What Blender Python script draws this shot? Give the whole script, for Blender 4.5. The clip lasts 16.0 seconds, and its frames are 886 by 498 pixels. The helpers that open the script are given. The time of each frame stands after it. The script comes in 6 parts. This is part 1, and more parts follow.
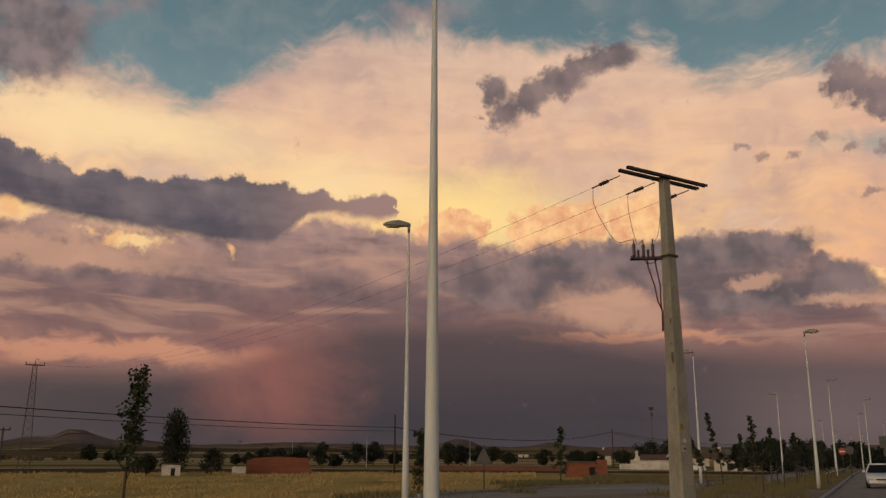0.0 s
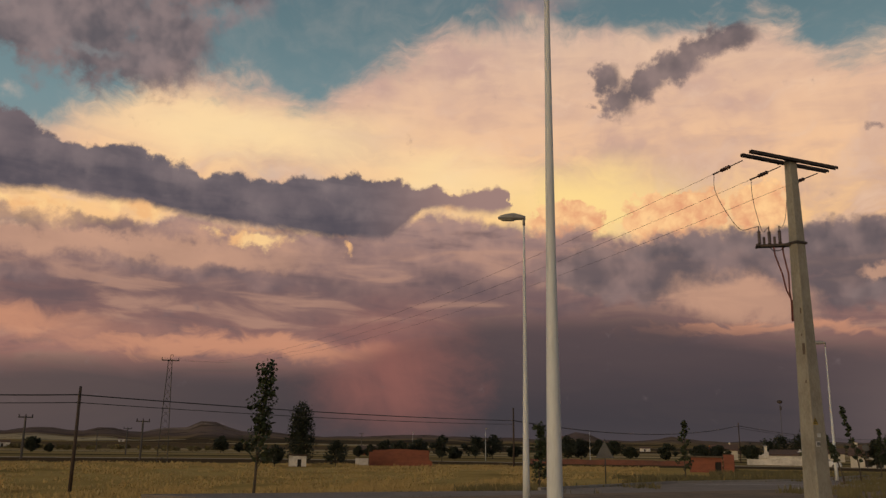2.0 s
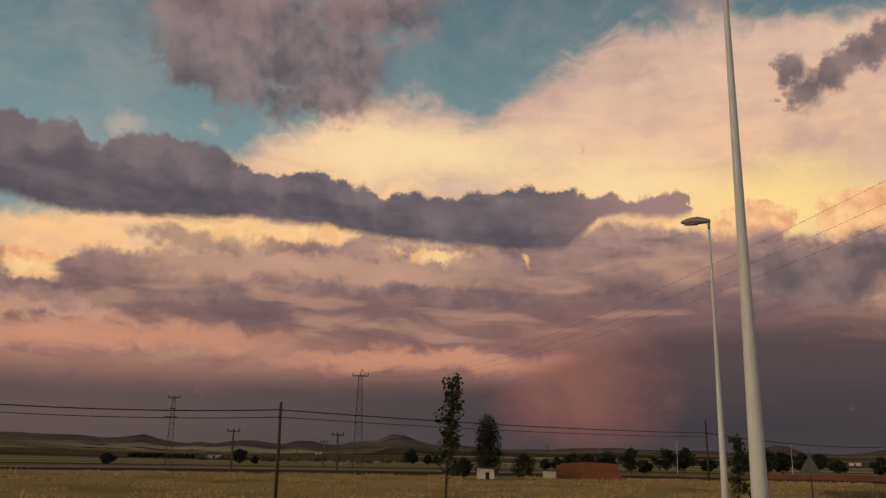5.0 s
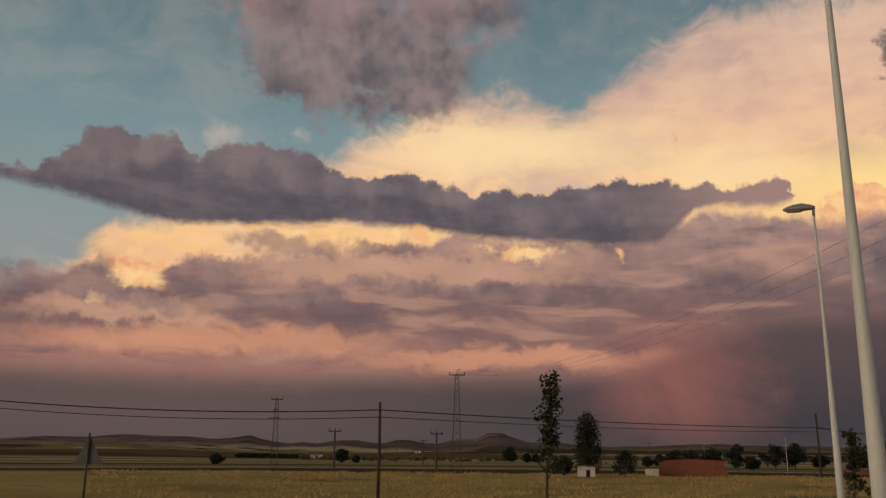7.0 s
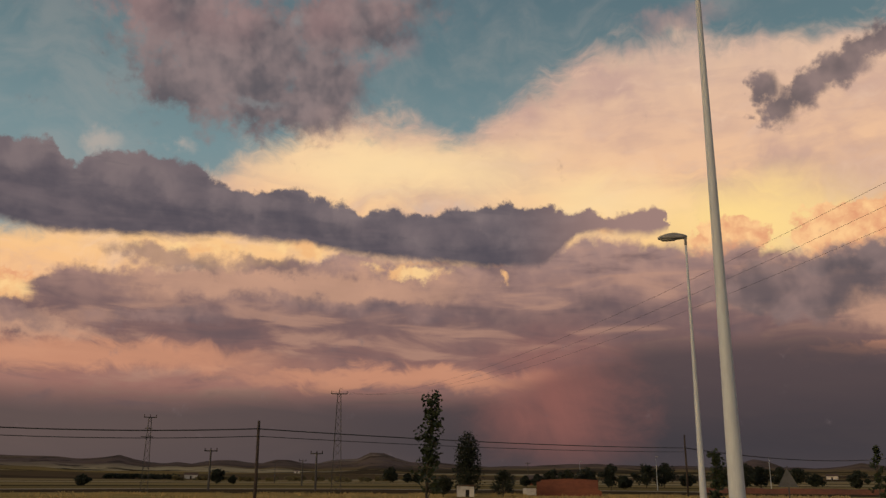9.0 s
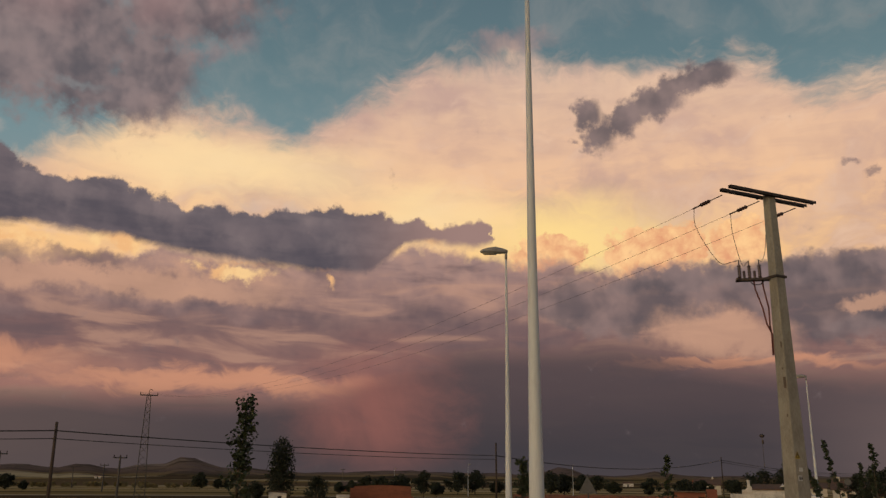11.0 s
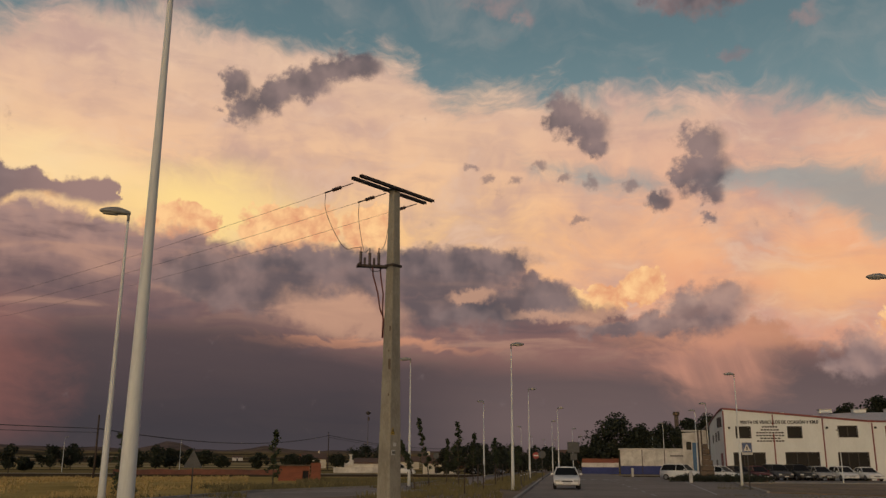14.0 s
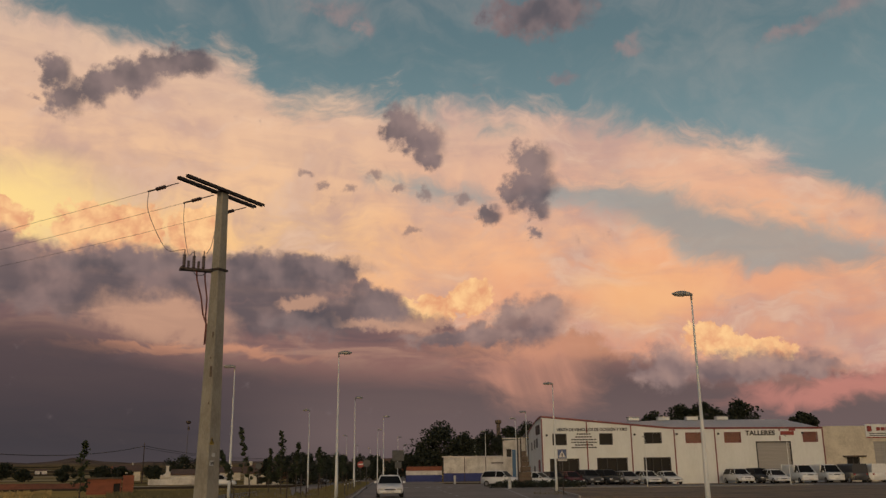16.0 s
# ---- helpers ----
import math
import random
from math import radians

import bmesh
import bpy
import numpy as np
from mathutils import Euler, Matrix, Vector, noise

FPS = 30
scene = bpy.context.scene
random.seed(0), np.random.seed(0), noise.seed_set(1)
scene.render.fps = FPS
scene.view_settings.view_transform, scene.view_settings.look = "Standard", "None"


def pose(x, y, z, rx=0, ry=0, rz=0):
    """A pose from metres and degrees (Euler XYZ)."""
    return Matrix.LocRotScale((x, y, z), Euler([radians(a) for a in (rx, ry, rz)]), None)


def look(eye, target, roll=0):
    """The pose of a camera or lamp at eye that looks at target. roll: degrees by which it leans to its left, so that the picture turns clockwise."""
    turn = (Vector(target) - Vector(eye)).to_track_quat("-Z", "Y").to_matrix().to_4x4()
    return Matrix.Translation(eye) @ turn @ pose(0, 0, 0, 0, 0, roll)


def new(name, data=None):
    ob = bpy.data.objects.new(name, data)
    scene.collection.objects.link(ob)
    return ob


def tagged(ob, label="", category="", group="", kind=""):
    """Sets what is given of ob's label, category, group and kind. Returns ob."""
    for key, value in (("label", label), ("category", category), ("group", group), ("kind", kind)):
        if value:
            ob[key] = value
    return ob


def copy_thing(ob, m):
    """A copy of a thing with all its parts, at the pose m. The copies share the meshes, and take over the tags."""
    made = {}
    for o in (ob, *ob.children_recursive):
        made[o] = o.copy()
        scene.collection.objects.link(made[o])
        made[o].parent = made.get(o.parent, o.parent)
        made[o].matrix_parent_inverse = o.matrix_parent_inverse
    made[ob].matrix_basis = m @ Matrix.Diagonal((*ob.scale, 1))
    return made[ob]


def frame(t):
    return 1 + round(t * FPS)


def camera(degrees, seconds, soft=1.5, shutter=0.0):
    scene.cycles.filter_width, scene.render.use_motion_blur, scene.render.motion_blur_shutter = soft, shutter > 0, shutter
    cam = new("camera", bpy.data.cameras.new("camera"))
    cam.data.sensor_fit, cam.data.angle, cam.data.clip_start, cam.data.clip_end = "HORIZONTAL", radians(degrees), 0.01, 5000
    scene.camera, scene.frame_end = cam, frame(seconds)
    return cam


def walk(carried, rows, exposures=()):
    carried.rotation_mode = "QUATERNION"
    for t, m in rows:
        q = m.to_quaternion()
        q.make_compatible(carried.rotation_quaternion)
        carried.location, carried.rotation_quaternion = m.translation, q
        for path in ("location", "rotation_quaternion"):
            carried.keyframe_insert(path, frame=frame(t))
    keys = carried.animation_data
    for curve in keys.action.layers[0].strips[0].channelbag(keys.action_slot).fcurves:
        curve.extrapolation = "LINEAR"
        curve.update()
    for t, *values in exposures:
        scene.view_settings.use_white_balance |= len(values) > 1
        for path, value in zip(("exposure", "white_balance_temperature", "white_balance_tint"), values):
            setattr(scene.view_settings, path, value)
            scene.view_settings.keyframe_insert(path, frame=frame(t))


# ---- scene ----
cam = camera(54.59, 16.0, soft=1.4)

# the walk: a hand-held turn on the spot, with the arm's small circle
ARM = 0.315


def held(yaw, pitch, roll):
    a = radians(yaw)
    return pose(-ARM * math.sin(a), ARM * (math.cos(a) - 1), 1.65, 90 + pitch, roll, yaw)


PATH = [
    (0.0, held(0.00, 13.70, -0.25)),
    (0.5, held(2.08, 13.58, -0.38)),
    (1.0, held(4.14, 13.32, -0.49)),
    (1.5, held(5.94, 13.19, -0.65)),
    (2.0, held(7.70, 13.20, -0.71)),
    (2.5, held(9.52, 13.28, -0.72)),
    (3.0, held(11.34, 13.41, -0.72)),
    (3.5, held(13.67, 13.53, -0.67)),
    (4.0, held(16.00, 13.62, -0.67)),
    (4.5, held(17.92, 13.74, -0.83)),
    (5.0, held(19.75, 13.85, -0.92)),
    (7.5, held(26.67, 13.73, -0.38)),
    (8.0, held(26.02, 14.17, 0.44)),
    (8.5, held(21.88, 14.58, 0.12)),
    (9.0, held(18.45, 14.98, -0.32)),
    (11.5, held(2.49, 15.21, -0.46)),
    (12.0, held(-2.21, 14.67, -0.42)),
    (12.5, held(-6.88, 14.28, -0.26)),
    (13.0, held(-11.03, 14.11, -0.17)),
    (13.5, held(-14.96, 13.96, -0.24)),
    (14.0, held(-18.29, 14.00, -0.27)),
    (14.5, held(-20.80, 14.23, -0.22)),
    (15.0, held(-23.73, 14.55, 0.09)),
    (15.5, held(-26.97, 14.64, 0.43)),
    (16.0, held(-29.57, 14.53, 0.57)),
]
walk(cam, PATH)

# ---- world: evening sky with a storm cloud, one soft low sun ----
SUN_AZ, SUN_EL = -148.0, 5.0       # degrees to the right of the view, and up
world = bpy.data.worlds.new("evening_sky")
world.use_nodes = True
scene.world = world
wt = world.node_tree
wt.nodes.clear()


def lin(r, g, b):
    def one(v):
        v /= 255.0
        return v / 12.92 if v <= 0.04045 else ((v + 0.055) / 1.055) ** 2.4
    return (one(r), one(g), one(b), 1.0)


class Net:
    """Short hand for building a node tree."""

    def __init__(self, tree):
        self.t = tree

    def put(self, sock, v):
        if isinstance(v, bpy.types.NodeSocket):
            self.t.links.new(v, sock)
        elif v is not None:
            sock.default_value = v

    def m(self, op, a, b=None, c=None, clamp=False):
        n = self.t.nodes.new("ShaderNodeMath")
        n.operation, n.use_clamp = op, clamp
        for s, v in zip(n.inputs, (a, b, c)):
            self.put(s, v)
        return n.outputs[0]

    def vec(self, x, y, z=0.0):
        n = self.t.nodes.new("ShaderNodeCombineXYZ")
        for s, v in zip(n.inputs, (x, y, z)):
            self.put(s, v)
        return n.outputs[0]

    def v(self, op, a, b=None, k=None):
        n = self.t.nodes.new("ShaderNodeVectorMath")
        n.operation = op
        self.put(n.inputs[0], a)
        self.put(n.inputs[1], b)
        if k is not None:
            self.put(n.inputs[3], k)
        return n.outputs["Value"] if op == "LENGTH" else n.outputs[0]

    def noise(self, p, scale, detail=6.0, rough=0.55, lac=2.0, dist=0.0):
        n = self.t.nodes.new("ShaderNodeTexNoise")
        self.put(n.inputs["Vector"], p)
        n.inputs["Scale"].default_value, n.inputs["Detail"].default_value = scale, detail
        n.inputs["Roughness"].default_value, n.inputs["Lacunarity"].default_value = rough, lac
        n.inputs["Distortion"].default_value = dist
        return n.outputs[0], n.outputs[1]

    def apart(self, c):
        """A colour as a plain vector."""
        n = self.t.nodes.new("ShaderNodeSeparateColor")
        self.put(n.inputs[0], c)
        return self.vec(*n.outputs)

    def step(self, x, lo, hi, a=0.0, b=1.0):
        n = self.t.nodes.new("ShaderNodeMapRange")
        n.interpolation_type = "SMOOTHSTEP"
        for s, v in zip(n.inputs, (x, lo, hi, a, b)):
            self.put(s, v)
        return n.outputs[0]

    def mix(self, f, a, b, mode="MIX"):
        n = self.t.nodes.new("ShaderNodeMix")
        n.data_type, n.blend_type = "RGBA", mode
        self.put(n.inputs[0], f)
        self.put(n.inputs[6], a)
        self.put(n.inputs[7], b)
        return n.outputs[2]

    def ramp(self, f, *stops):
        n = self.t.nodes.new("ShaderNodeValToRGB")
        e = n.color_ramp.elements
        while len(e) < len(stops):
            e.new(0.5)
        for k, (at, col) in zip(e, stops):
            k.position, k.color = at, col
        self.put(n.inputs[0], f)
        return n.outputs[0]

    def curve(self, f, *pts):
        n = self.t.nodes.new("ShaderNodeFloatCurve")
        c = n.mapping.curves[0]
        for _ in range(len(pts) - 2):
            c.points.new(0.5, 0.5)
        for k, (x, y) in zip(c.points, pts):
            k.location = (x, y)
        for k in c.points:
            k.handle_type = "AUTO_CLAMPED"
        n.mapping.update()
        self.put(n.inputs["Value"], f)
        return n.outputs[0]


W = Net(wt)
coord = wt.nodes.new("ShaderNodeTexCoord")
sep = wt.nodes.new("ShaderNodeSeparateXYZ")
wt.links.new(coord.outputs["Generated"], sep.inputs[0])
U = W.m("MULTIPLY", W.m("ARCTAN2", sep.outputs[0], sep.outputs[1]), 57.29578)      # degrees to the right
E = W.m("MULTIPLY", W.m("ARCSINE", sep.outputs[2]), 57.29578)                     # degrees up
UN = W.m("MULTIPLY_ADD", U, 1 / 120, 0.5, clamp=True)


def line(*pts, u=None):
    """A height in degrees that follows the bearing through the points."""
    return W.m("MULTIPLY", W.curve(u or UN, *[(x / 120 + 0.5, y / 40) for x, y in pts]), 40.0)


P0 = W.vec(W.m("MULTIPLY", U, 0.1), W.m("MULTIPLY", E, 0.1))
flat = W.vec(W.m("MULTIPLY", U, 0.1), W.m("MULTIPLY_ADD", U, 0.012, W.m("MULTIPLY", E, 0.46)), 3.7)
puff, puff_c = W.noise(P0, 4.2, 9.0, 0.58)                       # billows
puff_c = W.apart(puff_c)
PF = W.v("ADD", P0, W.v("SCALE", W.v("SUBTRACT", puff_c, (0.5, 0.5, 0.5)), None, 0.10))
form, _ = W.noise(PF, 3.3, 3.0, 0.5)
form_up, _ = W.noise(W.v("ADD", PF, (0.03, 0.08, 0.0)), 3.3, 3.0, 0.5)
relief = W.step(W.m("SUBTRACT", form, form_up), -0.12, 0.16)      # light from above on the billows
fine, fine_c = W.noise(W.v("ADD", P0, (7.0, 3.0, 5.0)), 11.0, 7.0, 0.6)
fine_c = W.apart(fine_c)
big, big_c = W.noise(W.v("ADD", P0, (2.3, 9.1, 1.0)), 1.25, 4.0, 0.5)
big_c = W.apart(big_c)
streak, _ = W.noise(flat, 1.7, 6.0, 0.52, dist=0.5)
wispv = W.v("ADD", P0, W.v("SCALE", W.v("SUBTRACT", big_c, (0.5, 0.5, 0.5)), None, 0.9))
wmap = wt.nodes.new("ShaderNodeMapping")
wmap.inputs["Rotation"].default_value[2] = radians(-14)
wmap.inputs["Scale"].default_value = (1.0, 2.3, 1.0)
wt.links.new(wispv, wmap.inputs[0])
wisp, wisp_c = W.noise(wmap.outputs[0], 1.9, 9.0, 0.6)
wisp_c = W.apart(wisp_c)
vor = wt.nodes.new("ShaderNodeTexVoronoi")
vor.feature = "SMOOTH_F1"
vor.inputs["Scale"].default_value, vor.inputs["Smoothness"].default_value = 8.5, 0.35
vor.inputs["Detail"].default_value, vor.inputs["Roughness"].default_value, vor.inputs["Lacunarity"].default_value = 2.0, 0.55, 2.3
vor.normalize = True
wt.links.new(W.v("ADD", P0, W.v("SCALE", W.v("SUBTRACT", puff_c, (0.5, 0.5, 0.5)), None, 0.16)), vor.inputs["Vector"])
knob = W.m("SUBTRACT", 0.42, vor.outputs["Distance"])                # cauliflower knobs
PW = W.v("ADD", W.vec(U, E), W.v("SCALE", W.v("SUBTRACT", puff_c, (0.5, 0.5, 0.5)), None, 3.4))
PW = W.v("ADD", PW, W.v("SCALE", W.v("SUBTRACT", fine_c, (0.5, 0.5, 0.5)), None, 1.5))
PS = W.v("ADD", W.vec(U, E), W.v("MULTIPLY", W.v("SUBTRACT", wisp_c, (0.5, 0.5, 0.5)), (7.0, 3.5, 0.0)))


def centred(x, k):
    return W.m("MULTIPLY", W.m("SUBTRACT", x, 0.5), k)


def stirred(c1, k1, c2, k2):
    """The bearing and height, pushed about by two colour noises, and the two apart."""
    p = W.v("ADD", W.vec(U, E), W.v("MULTIPLY", W.v("SUBTRACT", c1, (0.5, 0.5, 0.5)), k1))
    p = W.v("ADD", p, W.v("MULTIPLY", W.v("SUBTRACT", c2, (0.5, 0.5, 0.5)), k2))
    n = wt.nodes.new("ShaderNodeSeparateXYZ")
    wt.links.new(p, n.inputs[0])
    return p, W.m("MULTIPLY_ADD", n.outputs[0], 1 / 120, 0.5, clamp=True), n.outputs[1]


PM, UM, EM = stirred(puff_c, (2.6, 2.2, 0), fine_c, (1.3, 1.2, 0))         # billowing rims
_, UF2, EF2 = stirred(wisp_c, (3.0, 1.3, 0), fine_c, (0.7, 0.5, 0))      # soft flat undersides
PT, _, _ = stirred(puff_c, (1.3, 1.3, 0), fine_c, (1.5, 1.5, 0))           # small torn shreds


def blob(u, e, ru, re, tilt=0.0, p=PW):
    """1 at the middle of an oval, 0 at its rim, below 0 outside."""
    n = wt.nodes.new("ShaderNodeMapping")
    n.vector_type = "TEXTURE"
    n.inputs["Location"].default_value = (u, e, 0)
    n.inputs["Rotation"].default_value = (0, 0, radians(tilt))
    n.inputs["Scale"].default_value = (ru, re, 1)
    wt.links.new(p, n.inputs[0])
    flatten = W.v("MULTIPLY", n.outputs[0], (1, 1, 0))
    return W.m("SUBTRACT", 1.0, W.v("LENGTH", flatten))


def union(*fs):
    r = fs[0]
    for f in fs[1:]:
        r = W.m("MAXIMUM", r, f)
    return r


# clear sky
EN = W.m("MULTIPLY", E, 1 / 40, clamp=True)
sky = W.ramp(EN, (0.0, lin(150, 140, 135)), (0.35, lin(140, 150, 150)), (0.52, lin(119, 142, 147)), (0.68, lin(98, 122, 129)), (0.8, lin(89, 111, 120)))
veil = W.m("MULTIPLY", W.step(W.m("ADD", W.m("MULTIPLY", wisp, 0.5), W.m("MULTIPLY", big, 0.5)), 0.44, 0.66), 0.2)
sky = W.mix(veil, sky, lin(190, 175, 165))

# the anvil: a bright sheet lit from far behind
a_top = line((-60, 9), (-52, 10), (-48, 14.3), (-42, 16.5), (-35, 19.3), (-30, 22.0), (-25, 23.8), (-21, 23.6), (-18, 22.8), (-14, 24.4), (-11, 26.2), (-8, 27.6), (-3, 28.4), (4, 27.6), (12, 27.2), (16, 26.0), (18.3, 24.2), (26, 24.3), (33, 24.1), (40, 23.2), (46, 21.8), (50, 20.2), (54, 18.0), (60, 15.0))
a_in = W.m("ADD", W.m("SUBTRACT", a_top, E), W.m("ADD", centred(wisp, 6.5), centred(puff, 1.6)))
anvil = W.step(a_in, -1.0, 1.9)
gap_hi = line((-60, 0), (19, 10), (24, 20.2), (28, 19.4), (33, 18.6), (39, 18.9), (46, 17.8), (52, 15.6), (58, 12.8), (60, 12))
gap_lo = line((-60, 40), (18, 30), (24, 19.0), (28, 18.0), (32, 17.2), (36, 17.2), (40, 16.8), (43, 15.6), (47, 12.6), (52, 11.4), (58, 11.0), (60, 11))
gap = W.m("MINIMUM", W.m("SUBTRACT", gap_hi, E), W.m("SUBTRACT", E, gap_lo))
gap = W.m("MULTIPLY", W.step(W.m("ADD", gap, centred(wisp, 5.0)), -0.6, 1.6), 0.75)
anvil = W.m("MULTIPLY", anvil, W.m("SUBTRACT", 1.0, gap))
sheet = W.ramp(EN, (0.15, lin(232, 168, 130)), (0.27, lin(244, 186, 136)), (0.37, lin(250, 200, 140)), (0.47, lin(240, 193, 152)), (0.56, lin(228, 186, 156)), (0.68, lin(212, 180, 160)))
pinker = W.step(U, 18.0, 34.0)
sheet = W.mix(W.m("MULTIPLY", pinker, 0.85), sheet, W.ramp(EN, (0.2, lin(214, 150, 125)), (0.33, lin(236, 168, 130)), (0.45, lin(228, 174, 146)), (0.6, lin(206, 174, 158))))
fold = W.step(W.m("ADD", W.m("MULTIPLY", big, 0.6), W.m("MULTIPLY", wisp, 0.4)), 0.44, 0.62)
sheet = W.mix(W.m("MULTIPLY", fold, 0.72), sheet, lin(186, 152, 145))
sheet = W.mix(W.m("MULTIPLY", W.step(streak, 0.45, 0.7), 0.28), sheet, lin(176, 146, 142))
sheet = W.mix(W.m("MULTIPLY", relief, 0.14), sheet, lin(255, 210, 166))
sheet = W.mix(W.m("MULTIPLY", W.step(wisp, 0.5, 0.7), 0.35), sheet, lin(250, 212, 178))
for gu, ge, gru, gre, k, col in ((2.0, 16.0, 11, 4.2, 0.95, lin(255, 219, 146)), (-22, 20.2, 17, 3.6, 0.8, lin(255, 222, 168)), (-8, 17.8, 9, 3.0, 0.7, lin(255, 222, 165)), (43, 11.0, 7, 2.6, 0.6, lin(250, 190, 132)), (30, 14.0, 12, 3, 0.35, lin(250, 190, 140))):
    sheet = W.mix(W.m("MULTIPLY", W.step(blob(gu, ge, gru, gre, 0, PS), 0.0, 0.9), k), sheet, col)
sky = W.mix(anvil, sky, sheet)

# distant bright towers with knobbly heads behind the dark deck
tower = union(blob(0.5, 14.6, 2.6, 1.7), blob(7.5, 15.0, 3.4, 1.7), blob(13.0, 15.2, 1.9, 1.6), blob(9.8, 14.6, 1.2, 1.2), blob(-46.5, 10.9, 3.0, 1.5), blob(-20, 13.5, 2.6, 1.0), blob(-15, 13.3, 0.9, 1.2),
              blob(29.2, 10.6, 1.4, 1.0, 0, PM), blob(31.4, 11.2, 1.8, 1.2, 0, PM), blob(47.0, 8.1, 1.9, 1.1, 0, PM), blob(50.2, 7.2, 2.0, 0.7, 0, PM), blob(48.6, 7.5, 1.4, 0.9, 0, PM), blob(23.0, 10.6, 2.0, 0.7, 0, PM), blob(27.2, 10.3, 1.4, 0.8, 0, PM))
lit = W.mix(W.step(W.m("ADD", W.m("MULTIPLY", knob, 0.9), W.m("MULTIPLY", puff, 0.6)), 0.2, 0.6), lin(226, 158, 118), lin(254, 204, 146))
sky = W.mix(W.step(W.m("ADD", tower, W.m("MULTIPLY", knob, 0.8)), 0.06, 0.26), sky, lit)

# the mauve deck under the anvil
b_top = line((-60, 9.6), (-52, 10.3), (-48.6, 11.6), (-47, 10.6), (-43, 12.6), (-38, 13.0), (-33, 13.3), (-28, 14.0), (-24, 14.6), (-17, 14.2), (-13, 14.4), (-9, 15.4), (-4, 15.0), (-2.6, 14.6), (1, 14.6), (4, 13.9), (8, 14.2), (14, 14.0), (21.6, 14.1), (23.8, 13.4), (24.3, 12.4), (26, 11.6), (28, 10.4), (33, 9.3), (38, 9.0), (42, 7.2), (50, 6.2), (60, 5.8), u=UM)
b_in = W.m("ADD", W.m("SUBTRACT", b_top, EM), W.m("MULTIPLY", knob, 1.1))
deck = W.ramp(EN, (0.0, lin(95, 78, 78)), (0.14, lin(160, 114, 103)), (0.195, lin(132, 99, 95)), (0.25, lin(118, 94, 94)), (0.32, lin(146, 117, 112)), (0.39, lin(166, 136, 128)))
deck = W.mix(W.m("MULTIPLY", W.step(streak, 0.48, 0.68), 0.6), deck, lin(186, 143, 122))
deck = W.mix(W.m("MULTIPLY", W.step(streak, 0.5, 0.3), 0.7), deck, lin(100, 84, 88))
deck = W.mix(W.m("MULTIPLY", relief, W.step(E, 9.0, 14.0, 0.08, 0.38)), deck, lin(200, 156, 136))
ridge = union(blob(14, 12.6, 11.5, 2.1), blob(5, 11.6, 7, 2.0), blob(20, 13.0, 6, 1.6), blob(20, 10.0, 6, 1.7), blob(25.2, 10.8, 3.4, 1.4))
deck = W.mix(W.m("MULTIPLY", W.step(ridge, -0.1, 0.35), 0.8), deck, W.mix(W.step(form, 0.36, 0.66), lin(97, 87, 90), lin(142, 119, 115)))
rosy = union(blob(11.5, 9.4, 5, 2.2, -8), blob(20, 11.0, 2.0, 0.8), blob(26, 9.7, 5, 0.7), blob(-28, 12.3, 14, 1.5), blob(-46, 8.8, 8, 1.0))
deck = W.mix(W.m("MULTIPLY", W.step(rosy, -0.1, 0.6), 0.7), deck, lin(205, 158, 131))
band = union(blob(-21, 6.5, 16, 0.95, 0, PS), blob(-41, 7.2, 16, 1.3, 0, PS), blob(12, 7.7, 12, 0.6, 0, PS), blob(40, 8.0, 14, 1.6, 0, PS))
deck = W.mix(W.m("MULTIPLY", W.step(band, 0.0, 0.7), 0.75), deck, lin(210, 148, 116))
sky = W.mix(W.step(b_in, -0.15, 0.75), sky, deck)
glow = union(blob(-28.0, 14.7, 2.6, 0.6, -5, PM), blob(-20.6, 13.5, 3.4, 0.7, -3, PM), blob(-14.6, 13.0, 0.5, 0.8, 30, PM), blob(-45.9, 10.9, 1.9, 1.0, 0, PM), blob(-48.5, 9.7, 0.9, 0.5, 0, PM), blob(-35, 14.2, 5.0, 0.5, 0, PM), blob(-7.2, 16.3, 1.6, 0.9, 0, PM))
sky = W.mix(W.m("MULTIPLY", W.step(W.m("ADD", glow, W.m("ADD", centred(fine, 1.6), centred(streak, 1.2))), 0.0, 0.75), 0.9), sky, W.mix(W.step(puff, 0.4, 0.6), lin(240, 184, 128), lin(254, 210, 148)))

# rain haze down to the horizon, with two lit shafts
h_top = line((-60, 5.2), (-40, 5.0), (-27, 5.3), (-14, 5.6), (-10, 7.4), (-3, 8.8), (4, 8.8), (12, 7.4), (22, 6.6), (32, 6.2), (39, 6.8), (46, 6.0), (52, 5.0), (60, 4.4))
h_in = W.m("ADD", W.m("SUBTRACT", h_top, E), centred(streak, 2.2))
haze = W.mix(W.step(U, -45.0, -8.0), lin(95, 81, 78), lin(61, 58, 63))
haze = W.mix(W.step(U, 12.0, 24.0), haze, lin(108, 92, 91))
haze = W.mix(W.step(E, 1.0, 9.5), haze, lin(88, 74, 76))
sky = W.mix(W.m("MULTIPLY", W.step(h_in, -1.2, 1.4), 0.97), sky, haze)
rain, _ = W.noise(W.vec(W.m("MULTIPLY_ADD", E, 0.03, W.m("MULTIPLY", U, 0.1)), W.m("MULTIPLY", E, 0.012), 6.6), 5.0, 5.0, 0.6)
shaft = W.step(blob(-10.8, 4.8, 7.4, 6.6, -12, PS), 0.0, 0.95)
shaft = W.m("MULTIPLY", shaft, W.step(rain, 0.2, 0.7, 0.78, 1.0))
sky = W.mix(W.m("MULTIPLY", shaft, 0.66), sky, lin(158, 100, 90))
low = W.step(E, 2.6, 0.0)
